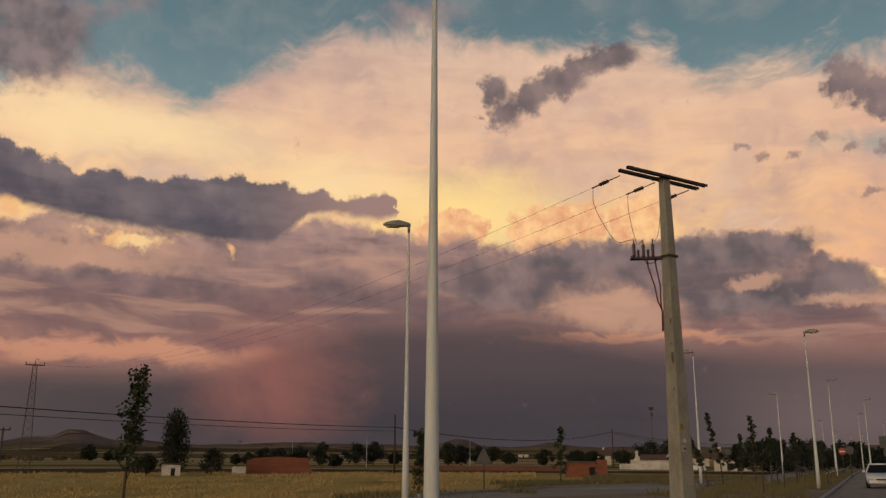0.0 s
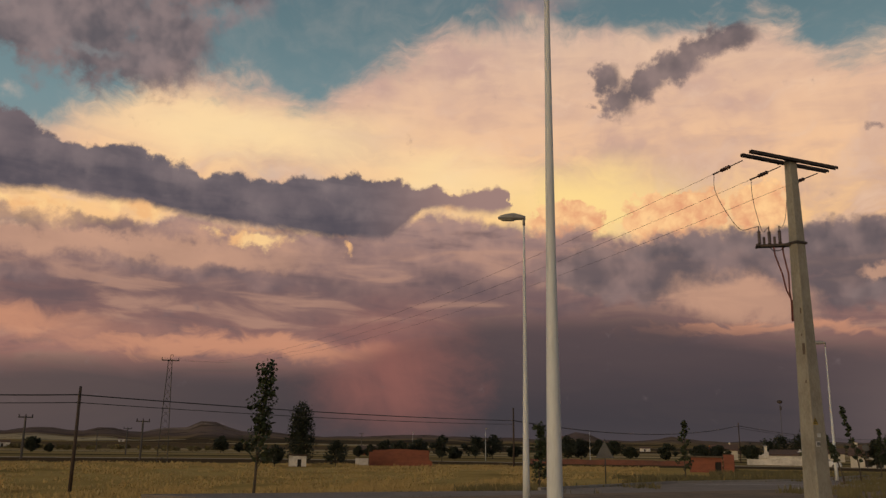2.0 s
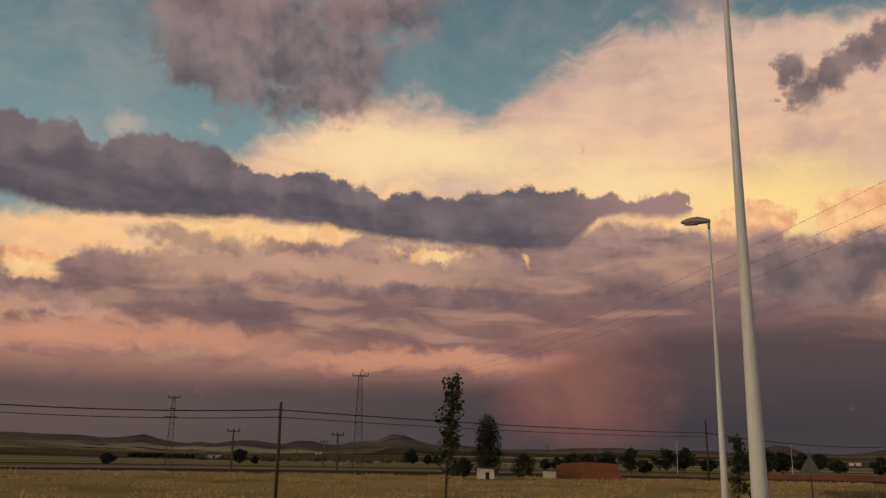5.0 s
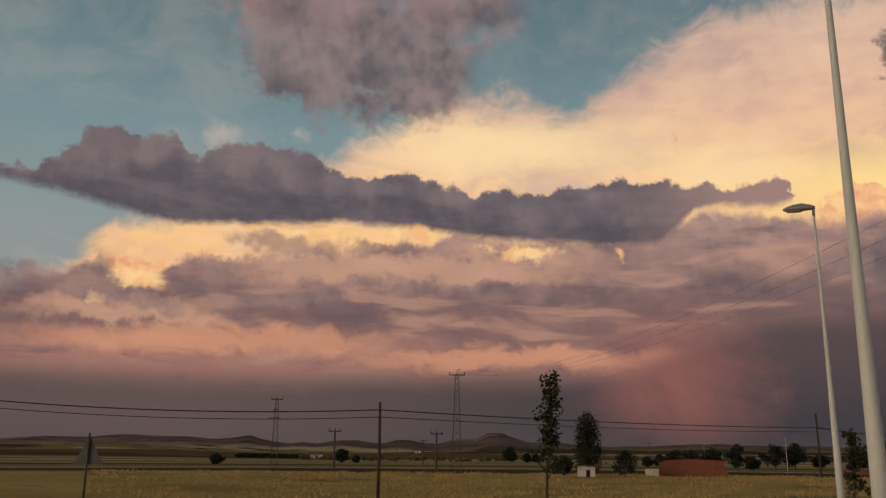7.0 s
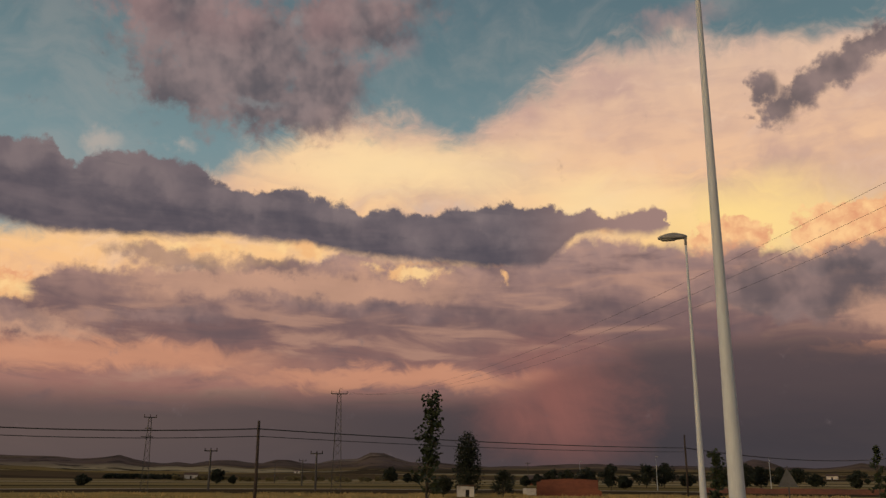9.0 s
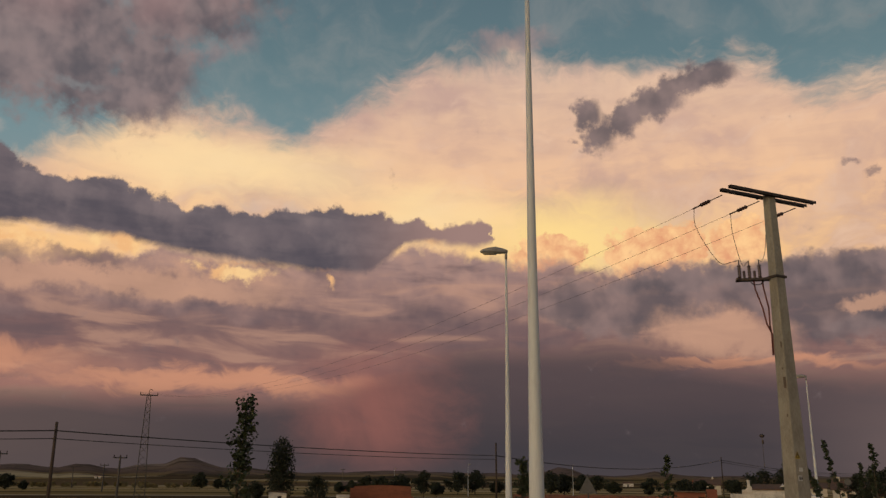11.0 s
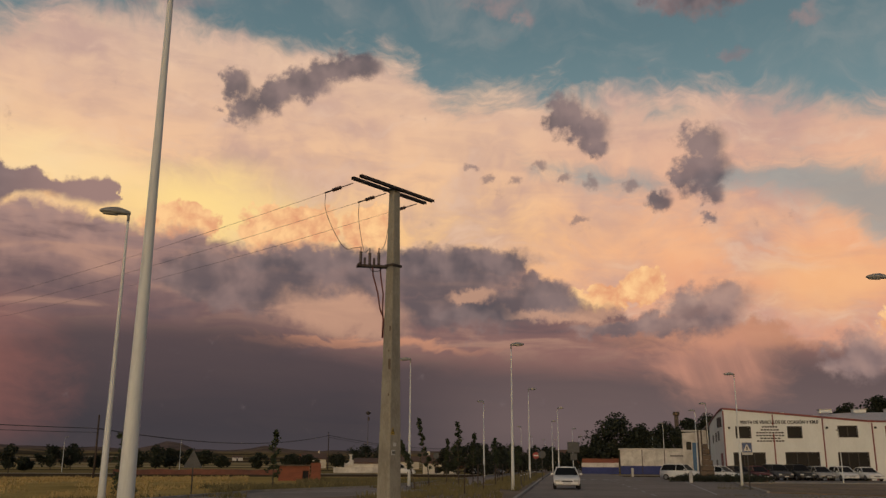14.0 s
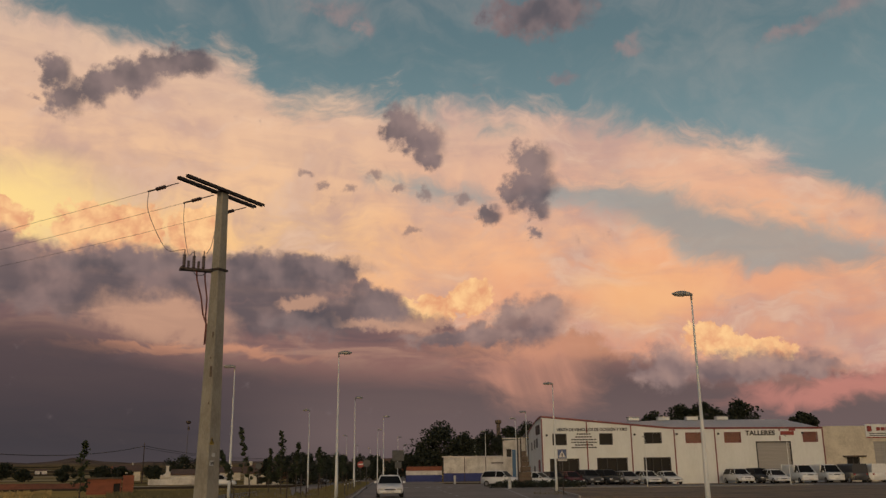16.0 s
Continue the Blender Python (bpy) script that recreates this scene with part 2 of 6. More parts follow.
sky = W.mix(W.m("MULTIPLY", low, 0.5), sky, lin(82, 72, 74))
shaft2 = W.step(blob(36.0, 6.2, 5.2, 4.0, 0, PS), 0.0, 0.8)
sky = W.mix(W.m("MULTIPLY", shaft2, W.step(rain, 0.25, 0.7, 0.4, 0.75)), sky, lin(206, 146, 122))
sky = W.mix(W.m("MULTIPLY", W.step(blob(54, 4.6, 9, 1.1, 4, PS), 0.0, 0.8), 0.7), sky, lin(206, 136, 122))

# cream shreds behind the roll, then the long dark roll of cloud
shred = union(blob(-41.6, 20.6, 1.7, 1.2, 0, PM), blob(-36.6, 21.0, 1.4, 1.0, 0, PM), blob(-16.8, 17.6, 1.6, 0.7, 0, PM), blob(-20.0, 17.8, 1.6, 0.8, 0, PM))
sky = W.mix(W.m("MULTIPLY", W.step(W.m("ADD", shred, centred(puff, 2.6)), 0.0, 1.1), 0.45), sky, lin(206, 182, 166))
c_top = line((-60, 15.6), (-56, 16.4), (-52, 17.8), (-49.8, 19.6), (-45.3, 20.2), (-43.2, 18.9), (-42, 19.7), (-38.2, 20.1), (-35.5, 19.5), (-34.0, 18.7), (-32.0, 18.3), (-29.4, 18.9), (-26.4, 18.2), (-22.9, 17.4), (-17.5, 17.5), (-14.5, 18.1), (-12, 17.7), (-8.8, 17.4), (-6.4, 17.0), (-4.0, 17.2), (-3.3, 15.6), (0, 13.3), (60, 10.3), u=UM)
c_bot = line((-60, 16.4), (-54, 16.1), (-51, 15.7), (-48, 15.0), (-43, 14.7), (-38.5, 14.8), (-31, 15.2), (-28, 15.1), (-25, 14.6), (-21, 14.1), (-17.6, 13.7), (-12.4, 13.6), (-10.6, 14.4), (-8.6, 15.9), (-5.4, 15.5), (-3.6, 15.6), (-2, 16.1), (60, 20.1), u=UF2)
c_mask = W.m("MULTIPLY", W.step(W.m("ADD", W.m("SUBTRACT", c_top, EM), W.m("MULTIPLY", knob, 0.8)), 0.0, 0.4), W.step(W.m("SUBTRACT", EF2, c_bot), -0.30, 0.45))
up = W.m("DIVIDE", W.m("SUBTRACT", EM, c_bot), W.m("MAXIMUM", W.m("SUBTRACT", c_top, c_bot), 0.5))
up = W.m("ADD", up, W.m("ADD", centred(puff, 0.9), W.m("MULTIPLY", knob, 0.35)))
roll = W.mix(W.step(up, 0.1, 1.15), lin(84, 78, 86), lin(112, 101, 105))
roll = W.mix(W.m("MULTIPLY", W.step(form, 0.42, 0.66), W.step(up, 0.2, 0.9, 0.1, 0.6)), roll, lin(138, 122, 121))
roll = W.mix(W.m("MULTIPLY", relief, 0.25), roll, lin(132, 117, 118))
roll = W.mix(W.m("MULTIPLY", W.step(streak, 0.46, 0.7), 0.4), roll, lin(120, 106, 109))
roll = W.mix(W.m("MULTIPLY", W.step(streak, 0.5, 0.32), 0.4), roll, lin(78, 74, 83))
roll = W.mix(W.step(U, -15.0, -5.0), roll, lin(158, 128, 121))
sky = W.mix(c_mask, sky, roll)


def greys(dark, light, lit, k):
    """Cloud grey with darker hearts and a little light on the billows."""
    g = W.mix(W.step(W.m("ADD", W.m("MULTIPLY", form, 0.7), W.m("MULTIPLY", puff, 0.3)), 0.36, 0.64), dark, light)
    return W.mix(W.m("MULTIPLY", relief, k), g, lit)


def ovals(*rows):
    """Ovals joined by their largest value: 1 in the middle, 0 at the rim, -0.6 well outside."""
    r = None
    for u, e, ru, re, tilt, p in rows:
        n = wt.nodes.new("ShaderNodeMapping")
        n.vector_type = "TEXTURE"
        n.inputs["Location"].default_value = (u, e, 0)
        n.inputs["Rotation"].default_value = (0, 0, radians(tilt))
        n.inputs["Scale"].default_value = (ru * 1.6, re * 1.6, 1)
        wt.links.new(p, n.inputs[0])
        g = wt.nodes.new("ShaderNodeTexGradient")
        g.gradient_type = "SPHERICAL"
        wt.links.new(n.outputs[0], g.inputs[0])
        r = g.outputs["Fac"] if r is None else W.m("MAXIMUM", r, g.outputs["Fac"])
    return W.m("MULTIPLY_ADD", r, 1.6, -0.6)


def hang(shape, torn, soft, k, col, swell=0.0):
    """Lay clouds of the given shape over the sky, their rims torn by the noises."""
    global sky
    d = W.m("ADD", W.m("ADD", shape, swell), W.m("ADD", centred(puff, torn), centred(fine, torn * 0.8)))
    sky = W.mix(W.m("MULTIPLY", W.step(d, 0.0, soft), k), sky, col)


# faint rosy shreds high up
hang(ovals((-1.5, 29.1, 4.6, 1.1, 0, PM), (-23.2, 27.3, 1.9, 1.0, 20, PM), (-21.4, 28.4, 1.8, 1.5, 0, PM), (22, 29.8, 3.0, 1.0, 0, PM), (24.2, 28.7, 0.9, 1.0, 0, PM), (33.8, 29.4, 2.2, 1.4, 0, PM), (54.2, 26.5, 3.6, 0.8, 14, PM), (57.6, 27.2, 2.4, 1.0, 10, PM), (38.6, 25.6, 1.3, 0.6, 5, PM), (43.3, 27.0, 1.4, 0.7, 8, PM), (-41.5, 30.0, 5.0, 2.6, 0, PM)),
     1.0, 0.9, 0.62, greys(lin(124, 112, 117), lin(150, 129, 128), lin(176, 148, 142), 0.4))
# the large grey cloud over the field
hang(ovals((-33.5, 26.8, 6.6, 3.9, 8, PM), (-30.2, 24.0, 5.4, 2.0, 2, PM), (-36.4, 24.4, 3.6, 1.9, -12, PM), (-27.4, 25.4, 3.0, 3.0, 0, PM), (-26.0, 29.6, 6.2, 1.9, 8, PM), (-37.5, 29.0, 4.0, 2.4, 0, PM)),
     1.3, 0.8, 0.95, W.mix(W.m("MULTIPLY", W.step(E, 26.0, 29.5), W.step(big, 0.42, 0.6, 0.0, 0.55)), greys(lin(94, 87, 92), lin(133, 117, 117), lin(156, 134, 131), 0.4), lin(166, 132, 129)), 0.42)
# its thin windows of blue
hang(ovals((-31.6, 23.9, 2.4, 0.5, -4, PM), (-29.2, 29.4, 0.7, 1.0, 0, PM), (-23.6, 28.0, 1.2, 0.9, 0, PM)), 0.8, 1.1, 0.5, lin(134, 140, 142))
# small torn dark clouds before the anvil
hang(ovals((4.3, 22.8, 1.2, 1.3, 20, PT), (3.6, 24.0, 1.0, 1.0, -10, PT), (6.2, 23.5, 1.8, 0.9, 30, PT), (8.2, 24.5, 2.1, 1.0, 8, PT), (10.2, 25.4, 2.2, 0.9, 12, PT), (11.8, 26.0, 2.0, 1.0, -4, PT),
           (27.0, 22.6, 1.9, 1.2, -30, PT), (28.5, 21.6, 1.6, 1.4, -40, PT), (29.1, 20.5, 0.7, 0.8, 0, PT), (36.1, 20.2, 1.5, 1.3, 5, PT), (35.9, 18.6, 1.8, 1.7, 0, PT), (36.4, 17.0, 0.8, 0.9, 0, PT), (34.7, 18.3, 0.8, 0.8, 0, PT),
           (33.0, 16.5, 0.9, 0.7, 40, PT), (36.0, 15.5, 0.55, 0.45, 0, PT), (37.4, 29.6, 3.6, 1.5, 8, PM)),
     1.5, 0.75, 0.9, greys(lin(92, 85, 91), lin(124, 108, 110), lin(156, 133, 129), 0.35), 0.30)
hang(ovals((28.4, 18.2, 0.6, 0.6, 0, PT), (23.2, 18.6, 0.6, 0.45, 0, PT), (25.0, 19.6, 0.7, 0.45, 0, PT), (27.6, 15.7, 0.9, 0.3, 8, PT), (20.3, 19.6, 0.6, 0.3, 0, PT), (21.4, 18.8, 0.5, 0.35, 0, PT), (31.2, 17.9, 0.7, 0.5, 0, PT), (26.6, 18.6, 0.6, 0.35, 0, PT), (2.4, 22.3, 0.5, 0.3, 0, PT)), 0.7, 0.8, 0.7, lin(136, 115, 113), 0.1)
# banks low before the light
hang(ovals((-36.5, 13.5, 4.2, 0.7, -5, PM), (-30.0, 13.4, 4.0, 0.65, 0, PM), (-51.6, 10.3, 4.4, 0.9, 0, PM), (-46.6, 9.6, 4.0, 0.7, -10, PM), (-48.3, 11.3, 0.7, 0.9, 0, PM), (-36.5, 10.0, 5.0, 0.6, 0, PM), (-24.0, 11.0, 7.0, 0.7, -3, PM)),
     1.2, 0.9, 0.72, greys(lin(106, 91, 95), lin(146, 117, 112), lin(170, 135, 125), 0.4), 0.3)
hang(ovals((16.5, 13.1, 7.6, 0.9, 0, PM), (21.5, 13.2, 2.6, 0.9, 0, PM), (25.4, 10.6, 2.5, 0.9, -12, PM), (20.5, 9.7, 3.0, 0.7, 0, PM), (8.5, 13.0, 4.0, 0.8, 0, PM)),
     1.0, 0.7, 0.8, greys(lin(88, 81, 86), lin(128, 110, 109), lin(150, 127, 122), 0.35), 0.25)
hang(ovals((35.3, 9.5, 3.1, 1.7, 15, PM), (37.0, 10.6, 1.1, 0.9, 0, PM), (33.4, 8.7, 3.6, 0.9, 0, PM), (30.0, 8.5, 3.0, 0.5, 0, PM), (48.8, 6.3, 5.4, 1.0, 0, PM), (44.1, 6.2, 1.7, 1.4, 0, PM), (52.6, 5.9, 2.2, 0.6, 0, PM)),
     0.9, 0.7, 0.88, greys(lin(112, 97, 99), lin(148, 124, 120), lin(184, 150, 137), 0.5), 0.25)

# behind and overhead the evening sky goes on
air = wt.nodes.new("ShaderNodeTexSky")
air.sky_type, air.sun_disc = "NISHITA", False
air.sun_elevation, air.sun_rotation = radians(SUN_EL), radians(SUN_AZ)
air.altitude, air.dust_density = 700.0, 3.0
behind = W.m("MAXIMUM", W.step(W.m("ABSOLUTE", U), 62.0, 100.0), W.step(E, 36.0, 60.0))
air_col = W.v("SCALE", air.outputs[0], None, 0.09)
cover = W.m("MULTIPLY", W.step(W.noise(coord.outputs["Generated"], 3.0, 6.0, 0.6)[0], 0.45, 0.65), 0.5)
air_col = W.mix(cover, air_col, lin(190, 160, 150))
sky = W.mix(behind, sky, air_col)
bg = wt.nodes.new("ShaderNodeBackground")
wt.links.new(sky, bg.inputs[0])
bg.inputs[1].default_value = 1.0
wout = wt.nodes.new("ShaderNodeOutputWorld")
wt.links.new(bg.outputs[0], wout.inputs[0])

sun_data = bpy.data.lights.new("sun", "SUN")
sun_data.energy, sun_data.angle, sun_data.color = 0.4, radians(12), (1.0, 0.86, 0.7)
sun = new("sun", sun_data)
a = radians(SUN_AZ)
sun.matrix_world = look((300 * math.sin(a), 300 * math.cos(a), 300 * math.tan(radians(14))), (0, 0, 0))

# ---- materials ----


def surface(name, base, second=None, scale=3.0, rough=0.7, metal=0.0, bump=0.0, bump_scale=30.0, stretch=(1, 1, 1), spread=0.0):
    """A painted, earthen or metal surface with stains at two scales and fine relief."""
    mat = bpy.data.materials.new(name)
    mat.use_nodes = True
    t = mat.node_tree
    n = Net(t)
    b = t.nodes["Principled BSDF"]
    co = t.nodes.new("ShaderNodeTexCoord").outputs["Object"]
    p = n.v("MULTIPLY", co, stretch)
    large, _ = n.noise(p, scale, 5.0, 0.6)
    small, _ = n.noise(p, scale * 9, 4.0, 0.6)
    second = second or tuple(c * 0.72 for c in base)
    f = n.step(n.m("ADD", n.m("MULTIPLY", large, 0.65), n.m("MULTIPLY", small, 0.35)), 0.36, 0.66)
    col = n.mix(f, (*base, 1), (*second, 1))
    if spread:
        info = t.nodes.new("ShaderNodeObjectInfo").outputs["Random"]
        col = n.mix(n.m("MULTIPLY", info, spread), col, (*(c * 0.45 for c in base), 1))
    t.links.new(col, b.inputs["Base Color"])
    t.links.new(n.m("MULTIPLY_ADD", small, 0.3, rough - 0.15), b.inputs["Roughness"])
    b.inputs["Metallic"].default_value = metal
    if bump:
        k = t.nodes.new("ShaderNodeBump")
        k.inputs["Strength"].default_value, k.inputs["Distance"].default_value = bump, 0.02
        t.links.new(n.noise(p, bump_scale, 4.0, 0.6)[0], k.inputs["Height"])
        t.links.new(k.outputs[0], b.inputs["Normal"])
    return mat


M_POST = surface("white_galvanised_paint", (0.75, 0.78, 0.77), (0.63, 0.65, 0.64), 1.2, 0.55, 0.0, 0.05, 60, (4, 4, 0.6))
M_HEAD = surface("lamp_grey", (0.34, 0.33, 0.31), None, 4, 0.45)
M_LENS = surface("lamp_glass", (0.42, 0.40, 0.34), None, 6, 0.2)
M_CONCRETE = surface("pole_concrete", (0.36, 0.34, 0.28), (0.24, 0.22, 0.18), 1.6, 0.9, 0.0, 0.6, 22, (1.5, 1.5, 0.7))
M_STEEL = surface("weathered_steel", (0.055, 0.048, 0.045), (0.10, 0.07, 0.055), 5, 0.6, 0.5)
M_GALV = surface("galvanised_lattice", (0.09, 0.083, 0.078), None, 5, 0.6, 0.3)
M_INSUL = surface("brown_insulator", (0.06, 0.03, 0.025), None, 9, 0.35)
M_CABLE = surface("black_cable", (0.02, 0.02, 0.02), None, 9, 0.6)
M_RED_CABLE = surface("red_brown_cable", (0.17, 0.05, 0.04), None, 9, 0.55)
M_WIRE = surface("aluminium_wire", (0.15, 0.13, 0.13), None, 9, 0.5, 0.4)
M_WOOD = surface("tarred_wood", (0.075, 0.052, 0.04), (0.045, 0.035, 0.03), 3, 0.85, 0, 0.4, 30, (5, 5, 0.5))
M_BARK = surface("bark", (0.11, 0.085, 0.06), (0.06, 0.05, 0.04), 6, 0.9, 0, 0.6, 30, (3, 3, 0.6))
M_LEAF = surface("leaves", (0.040, 0.055, 0.020), (0.022, 0.032, 0.013), 1.5, 0.6)
M_LEAF_DARK = surface("dark_leaves", (0.026, 0.034, 0.016), (0.014, 0.019, 0.010), 0.8, 0.7)
M_DRY = surface("dry_grass", (0.50, 0.36, 0.14), (0.36, 0.26, 0.10), 0.4, 0.85)
M_GREENGRASS = surface("verge_grass", (0.13, 0.115, 0.045), (0.21, 0.17, 0.08), 0.5, 0.85)
M_ASPHALT = surface("asphalt", (0.25, 0.212, 0.18), (0.175, 0.148, 0.126), 0.12, 0.85, 0, 0.5, 40)
M_KERB = surface("kerb_stone", (0.33, 0.31, 0.28), None, 2, 0.85, 0, 0.4, 20)
M_LINE = surface("road_paint", (0.42, 0.41, 0.38), (0.22, 0.21, 0.19), 2.0, 0.8)
M_EARTH = surface("bare_earth", (0.24, 0.165, 0.10), (0.12, 0.09, 0.06), 0.25, 0.95, 0, 0.7, 6)
M_WALL = surface("white_sheet_wall", (0.75, 0.77, 0.76), (0.67, 0.69, 0.67), 0.5, 0.6, 0, 0.15, 8, (1, 1, 0.4))
M_CREAM = surface("cream_render", (0.66, 0.61, 0.50), (0.46, 0.42, 0.34), 0.6, 0.85, 0, 0.3, 14)
M_WHITEWASH = surface("whitewash", (0.74, 0.71, 0.65), (0.42, 0.39, 0.35), 0.7, 0.9, 0, 0.4, 10)
M_BLUE = surface("blue_plinth_paint", (0.045, 0.06, 0.20), (0.03, 0.04, 0.14), 0.8, 0.8)
M_BLUE2 = surface("blue_panel", (0.05, 0.16, 0.32), None, 1.0, 0.5)
M_REDTRIM = surface("red_trim", (0.20, 0.035, 0.035), (0.15, 0.03, 0.03), 1.5, 0.5)
M_BRICK = surface("red_brick", (0.27, 0.095, 0.055), (0.19, 0.07, 0.045), 0.9, 0.95, 0, 0.6, 9, (1, 1, 3))
M_CLAY = surface("red_clay", (0.22, 0.085, 0.05), (0.13, 0.06, 0.04), 0.3, 0.95, 0, 0.7, 3)
M_TILE = surface("roof_tile", (0.15, 0.085, 0.06), (0.09, 0.06, 0.045), 1.6, 0.9, 0, 0.5, 12)
M_ROOF = surface("metal_roof", (0.46, 0.43, 0.42), (0.36, 0.33, 0.33), 0.5, 0.45, 0.4, 0.2, 6, (6, 1, 1))
M_SHUTTER = surface("grey_roller_door", (0.36, 0.35, 0.33), (0.28, 0.27, 0.26), 0.7, 0.6, 0, 0.5, 5, (0.2, 0.2, 14))
M_DARKIN = surface("dark_interior", (0.02, 0.019, 0.019), None, 1, 0.9)
M_LETTER = surface("black_lettering", (0.03, 0.028, 0.028), None, 3, 0.6)
M_REDLET = surface("red_lettering", (0.30, 0.045, 0.04), None, 3, 0.6)
M_STONE = surface("monument_stone", (0.17, 0.125, 0.09), (0.09, 0.07, 0.055), 1.3, 0.95, 0, 0.8, 5)
M_SIGNGREY = surface("sign_back_grey", (0.10, 0.10, 0.10), None, 4, 0.7, 0.0)
M_SIGNBLUE = surface("sign_blue", (0.03, 0.07, 0.20), None, 4, 0.45)
M_SIGNWHITE = surface("sign_white", (0.62, 0.62, 0.60), None, 4, 0.45)
M_SIGNRED = surface("sign_red", (0.36, 0.03, 0.03), None, 4, 0.45)
M_SIGNYEL = surface("sign_yellow", (0.50, 0.34, 0.04), None, 4, 0.6)
M_TYRE = surface("tyre_rubber", (0.018, 0.018, 0.018), None, 9, 0.85)
M_RIM = surface("alloy_rim", (0.32, 0.32, 0.33), None, 9, 0.4, 0.8)
M_LAMPGLASS = surface("headlight_glass", (0.55, 0.55, 0.54), None, 9, 0.15)
M_PLASTIC = surface("black_plastic", (0.03, 0.03, 0.03), None, 9, 0.6)
M_REDGLASS = surface("red_window_film", (0.17, 0.055, 0.045), (0.12, 0.04, 0.035), 1.5, 0.3)


def glass(name, tint):
    mat = bpy.data.materials.new(name)
    mat.use_nodes = True
    b = mat.node_tree.nodes["Principled BSDF"]
    b.inputs["Base Color"].default_value, b.inputs["Roughness"].default_value = (*tint, 1), 0.3
    b.inputs["Specular IOR Level"].default_value = 0.1
    return mat


M_CARGLASS = glass("car_glass", (0.012, 0.013, 0.014))
M_PANE = glass("window_pane", (0.018, 0.018, 0.02))


def paint(name, col):
    mat = surface(name, col, tuple(c * 0.88 for c in col), 2.0, 0.38)
    mat.node_tree.nodes["Principled BSDF"].inputs["Coat Weight"].default_value = 0.4
    return mat


PAINTS = {"white": paint("white_car_paint", (0.8, 0.8, 0.78)), "black": paint("black_car_paint", (0.018, 0.018, 0.02)), "silver": paint("silver_car_paint", (0.36, 0.36, 0.36)),
          "red": paint("dark_red_car_paint", (0.11, 0.02, 0.025)), "grey": paint("dark_grey_car_paint", (0.06, 0.06, 0.065))}


def land_material():
    """Dry farm land: parcels of stubble, ploughed soil and fallow, with tractor lines and worn patches."""
    mat = bpy.data.materials.new("farm_land")
    mat.use_nodes = True
    t = mat.node_tree
    n = Net(t)
    b = t.nodes["Principled BSDF"]
    co = t.nodes.new("ShaderNodeTexCoord").outputs["Object"]
    warp = n.v("SCALE", n.v("SUBTRACT", n.noise(co, 0.004, 3.0)[1], (0.5, 0.5, 0.5)), None, 160.0)
    p = n.v("ADD", co, warp)
    vor = t.nodes.new("ShaderNodeTexVoronoi")
    t.links.new(n.v("MULTIPLY", p, (0.0014, 0.0034, 0.0)), vor.inputs["Vector"])
    vor.inputs["Scale"].default_value = 1.0
    cell = t.nodes.new("ShaderNodeSeparateColor")
    t.links.new(vor.outputs["Color"], cell.inputs[0])
    parcel = n.ramp(cell.outputs[0], (0.0, (0.30, 0.215, 0.085, 1)), (0.2, (0.10, 0.072, 0.045, 1)), (0.38, (0.50, 0.41, 0.25, 1)), (0.52, (0.085, 0.068, 0.040, 1)), (0.66, (0.23, 0.165, 0.075, 1)), (0.82, (0.15, 0.105, 0.06, 1)), (0.93, (0.58, 0.50, 0.36, 1)))
    t.nodes[-1].color_ramp.interpolation = "CONSTANT"
    far, _ = n.noise(co, 0.012, 6.0, 0.6)
    parcel = n.mix(n.m("MULTIPLY", n.step(far, 0.4, 0.7), 0.25), parcel, (0.12, 0.09, 0.05, 1))
    scrub = n.step(n.noise(n.v("MULTIPLY", co, (1, 1.6, 1)), 0.006, 7.0, 0.65)[0], 0.53, 0.60)
    sepn = t.nodes.new("ShaderNodeSeparateXYZ")
    t.links.new(co, sepn.inputs[0])
    dist = n.v("LENGTH", n.v("MULTIPLY", co, (1, 1, 0)))
    parcel = n.mix(n.m("MULTIPLY", scrub, n.step(dist, 500.0, 1500.0)), parcel, (0.052, 0.042, 0.032, 1))
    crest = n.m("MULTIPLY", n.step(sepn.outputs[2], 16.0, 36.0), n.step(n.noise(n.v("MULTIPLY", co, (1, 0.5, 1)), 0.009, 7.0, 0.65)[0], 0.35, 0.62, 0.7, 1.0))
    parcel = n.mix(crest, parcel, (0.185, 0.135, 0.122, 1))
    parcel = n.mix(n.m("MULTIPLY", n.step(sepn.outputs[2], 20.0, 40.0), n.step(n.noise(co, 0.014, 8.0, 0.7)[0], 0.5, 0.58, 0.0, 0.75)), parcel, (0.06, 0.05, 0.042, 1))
    reach = n.m("ADD", dist, n.m("MULTIPLY", n.m("SUBTRACT", n.noise(co, 0.006, 3.0)[0], 0.5), 90.0))
    belts = n.ramp(n.m("MULTIPLY", reach, 1 / 500), (0.0, (0.10, 0.070, 0.042, 1)), (0.262, (0.46, 0.38, 0.25, 1)), (0.285, (0.26, 0.19, 0.08, 1)), (0.36, (0.09, 0.072, 0.04, 1)), (0.41, (0.34, 0.25, 0.11, 1)), (0.55, (0.115, 0.09, 0.048, 1)), (0.60, (0.46, 0.36, 0.19, 1)), (0.72, (0.15, 0.11, 0.06, 1)), (0.78, (0.36, 0.27, 0.13, 1)))
    t.nodes[-1].color_ramp.interpolation = "CONSTANT"
    parcel = n.mix(n.step(dist, 440.0, 520.0), belts, parcel)
    straw_n, _ = n.noise(co, 0.08, 7.0, 0.62)
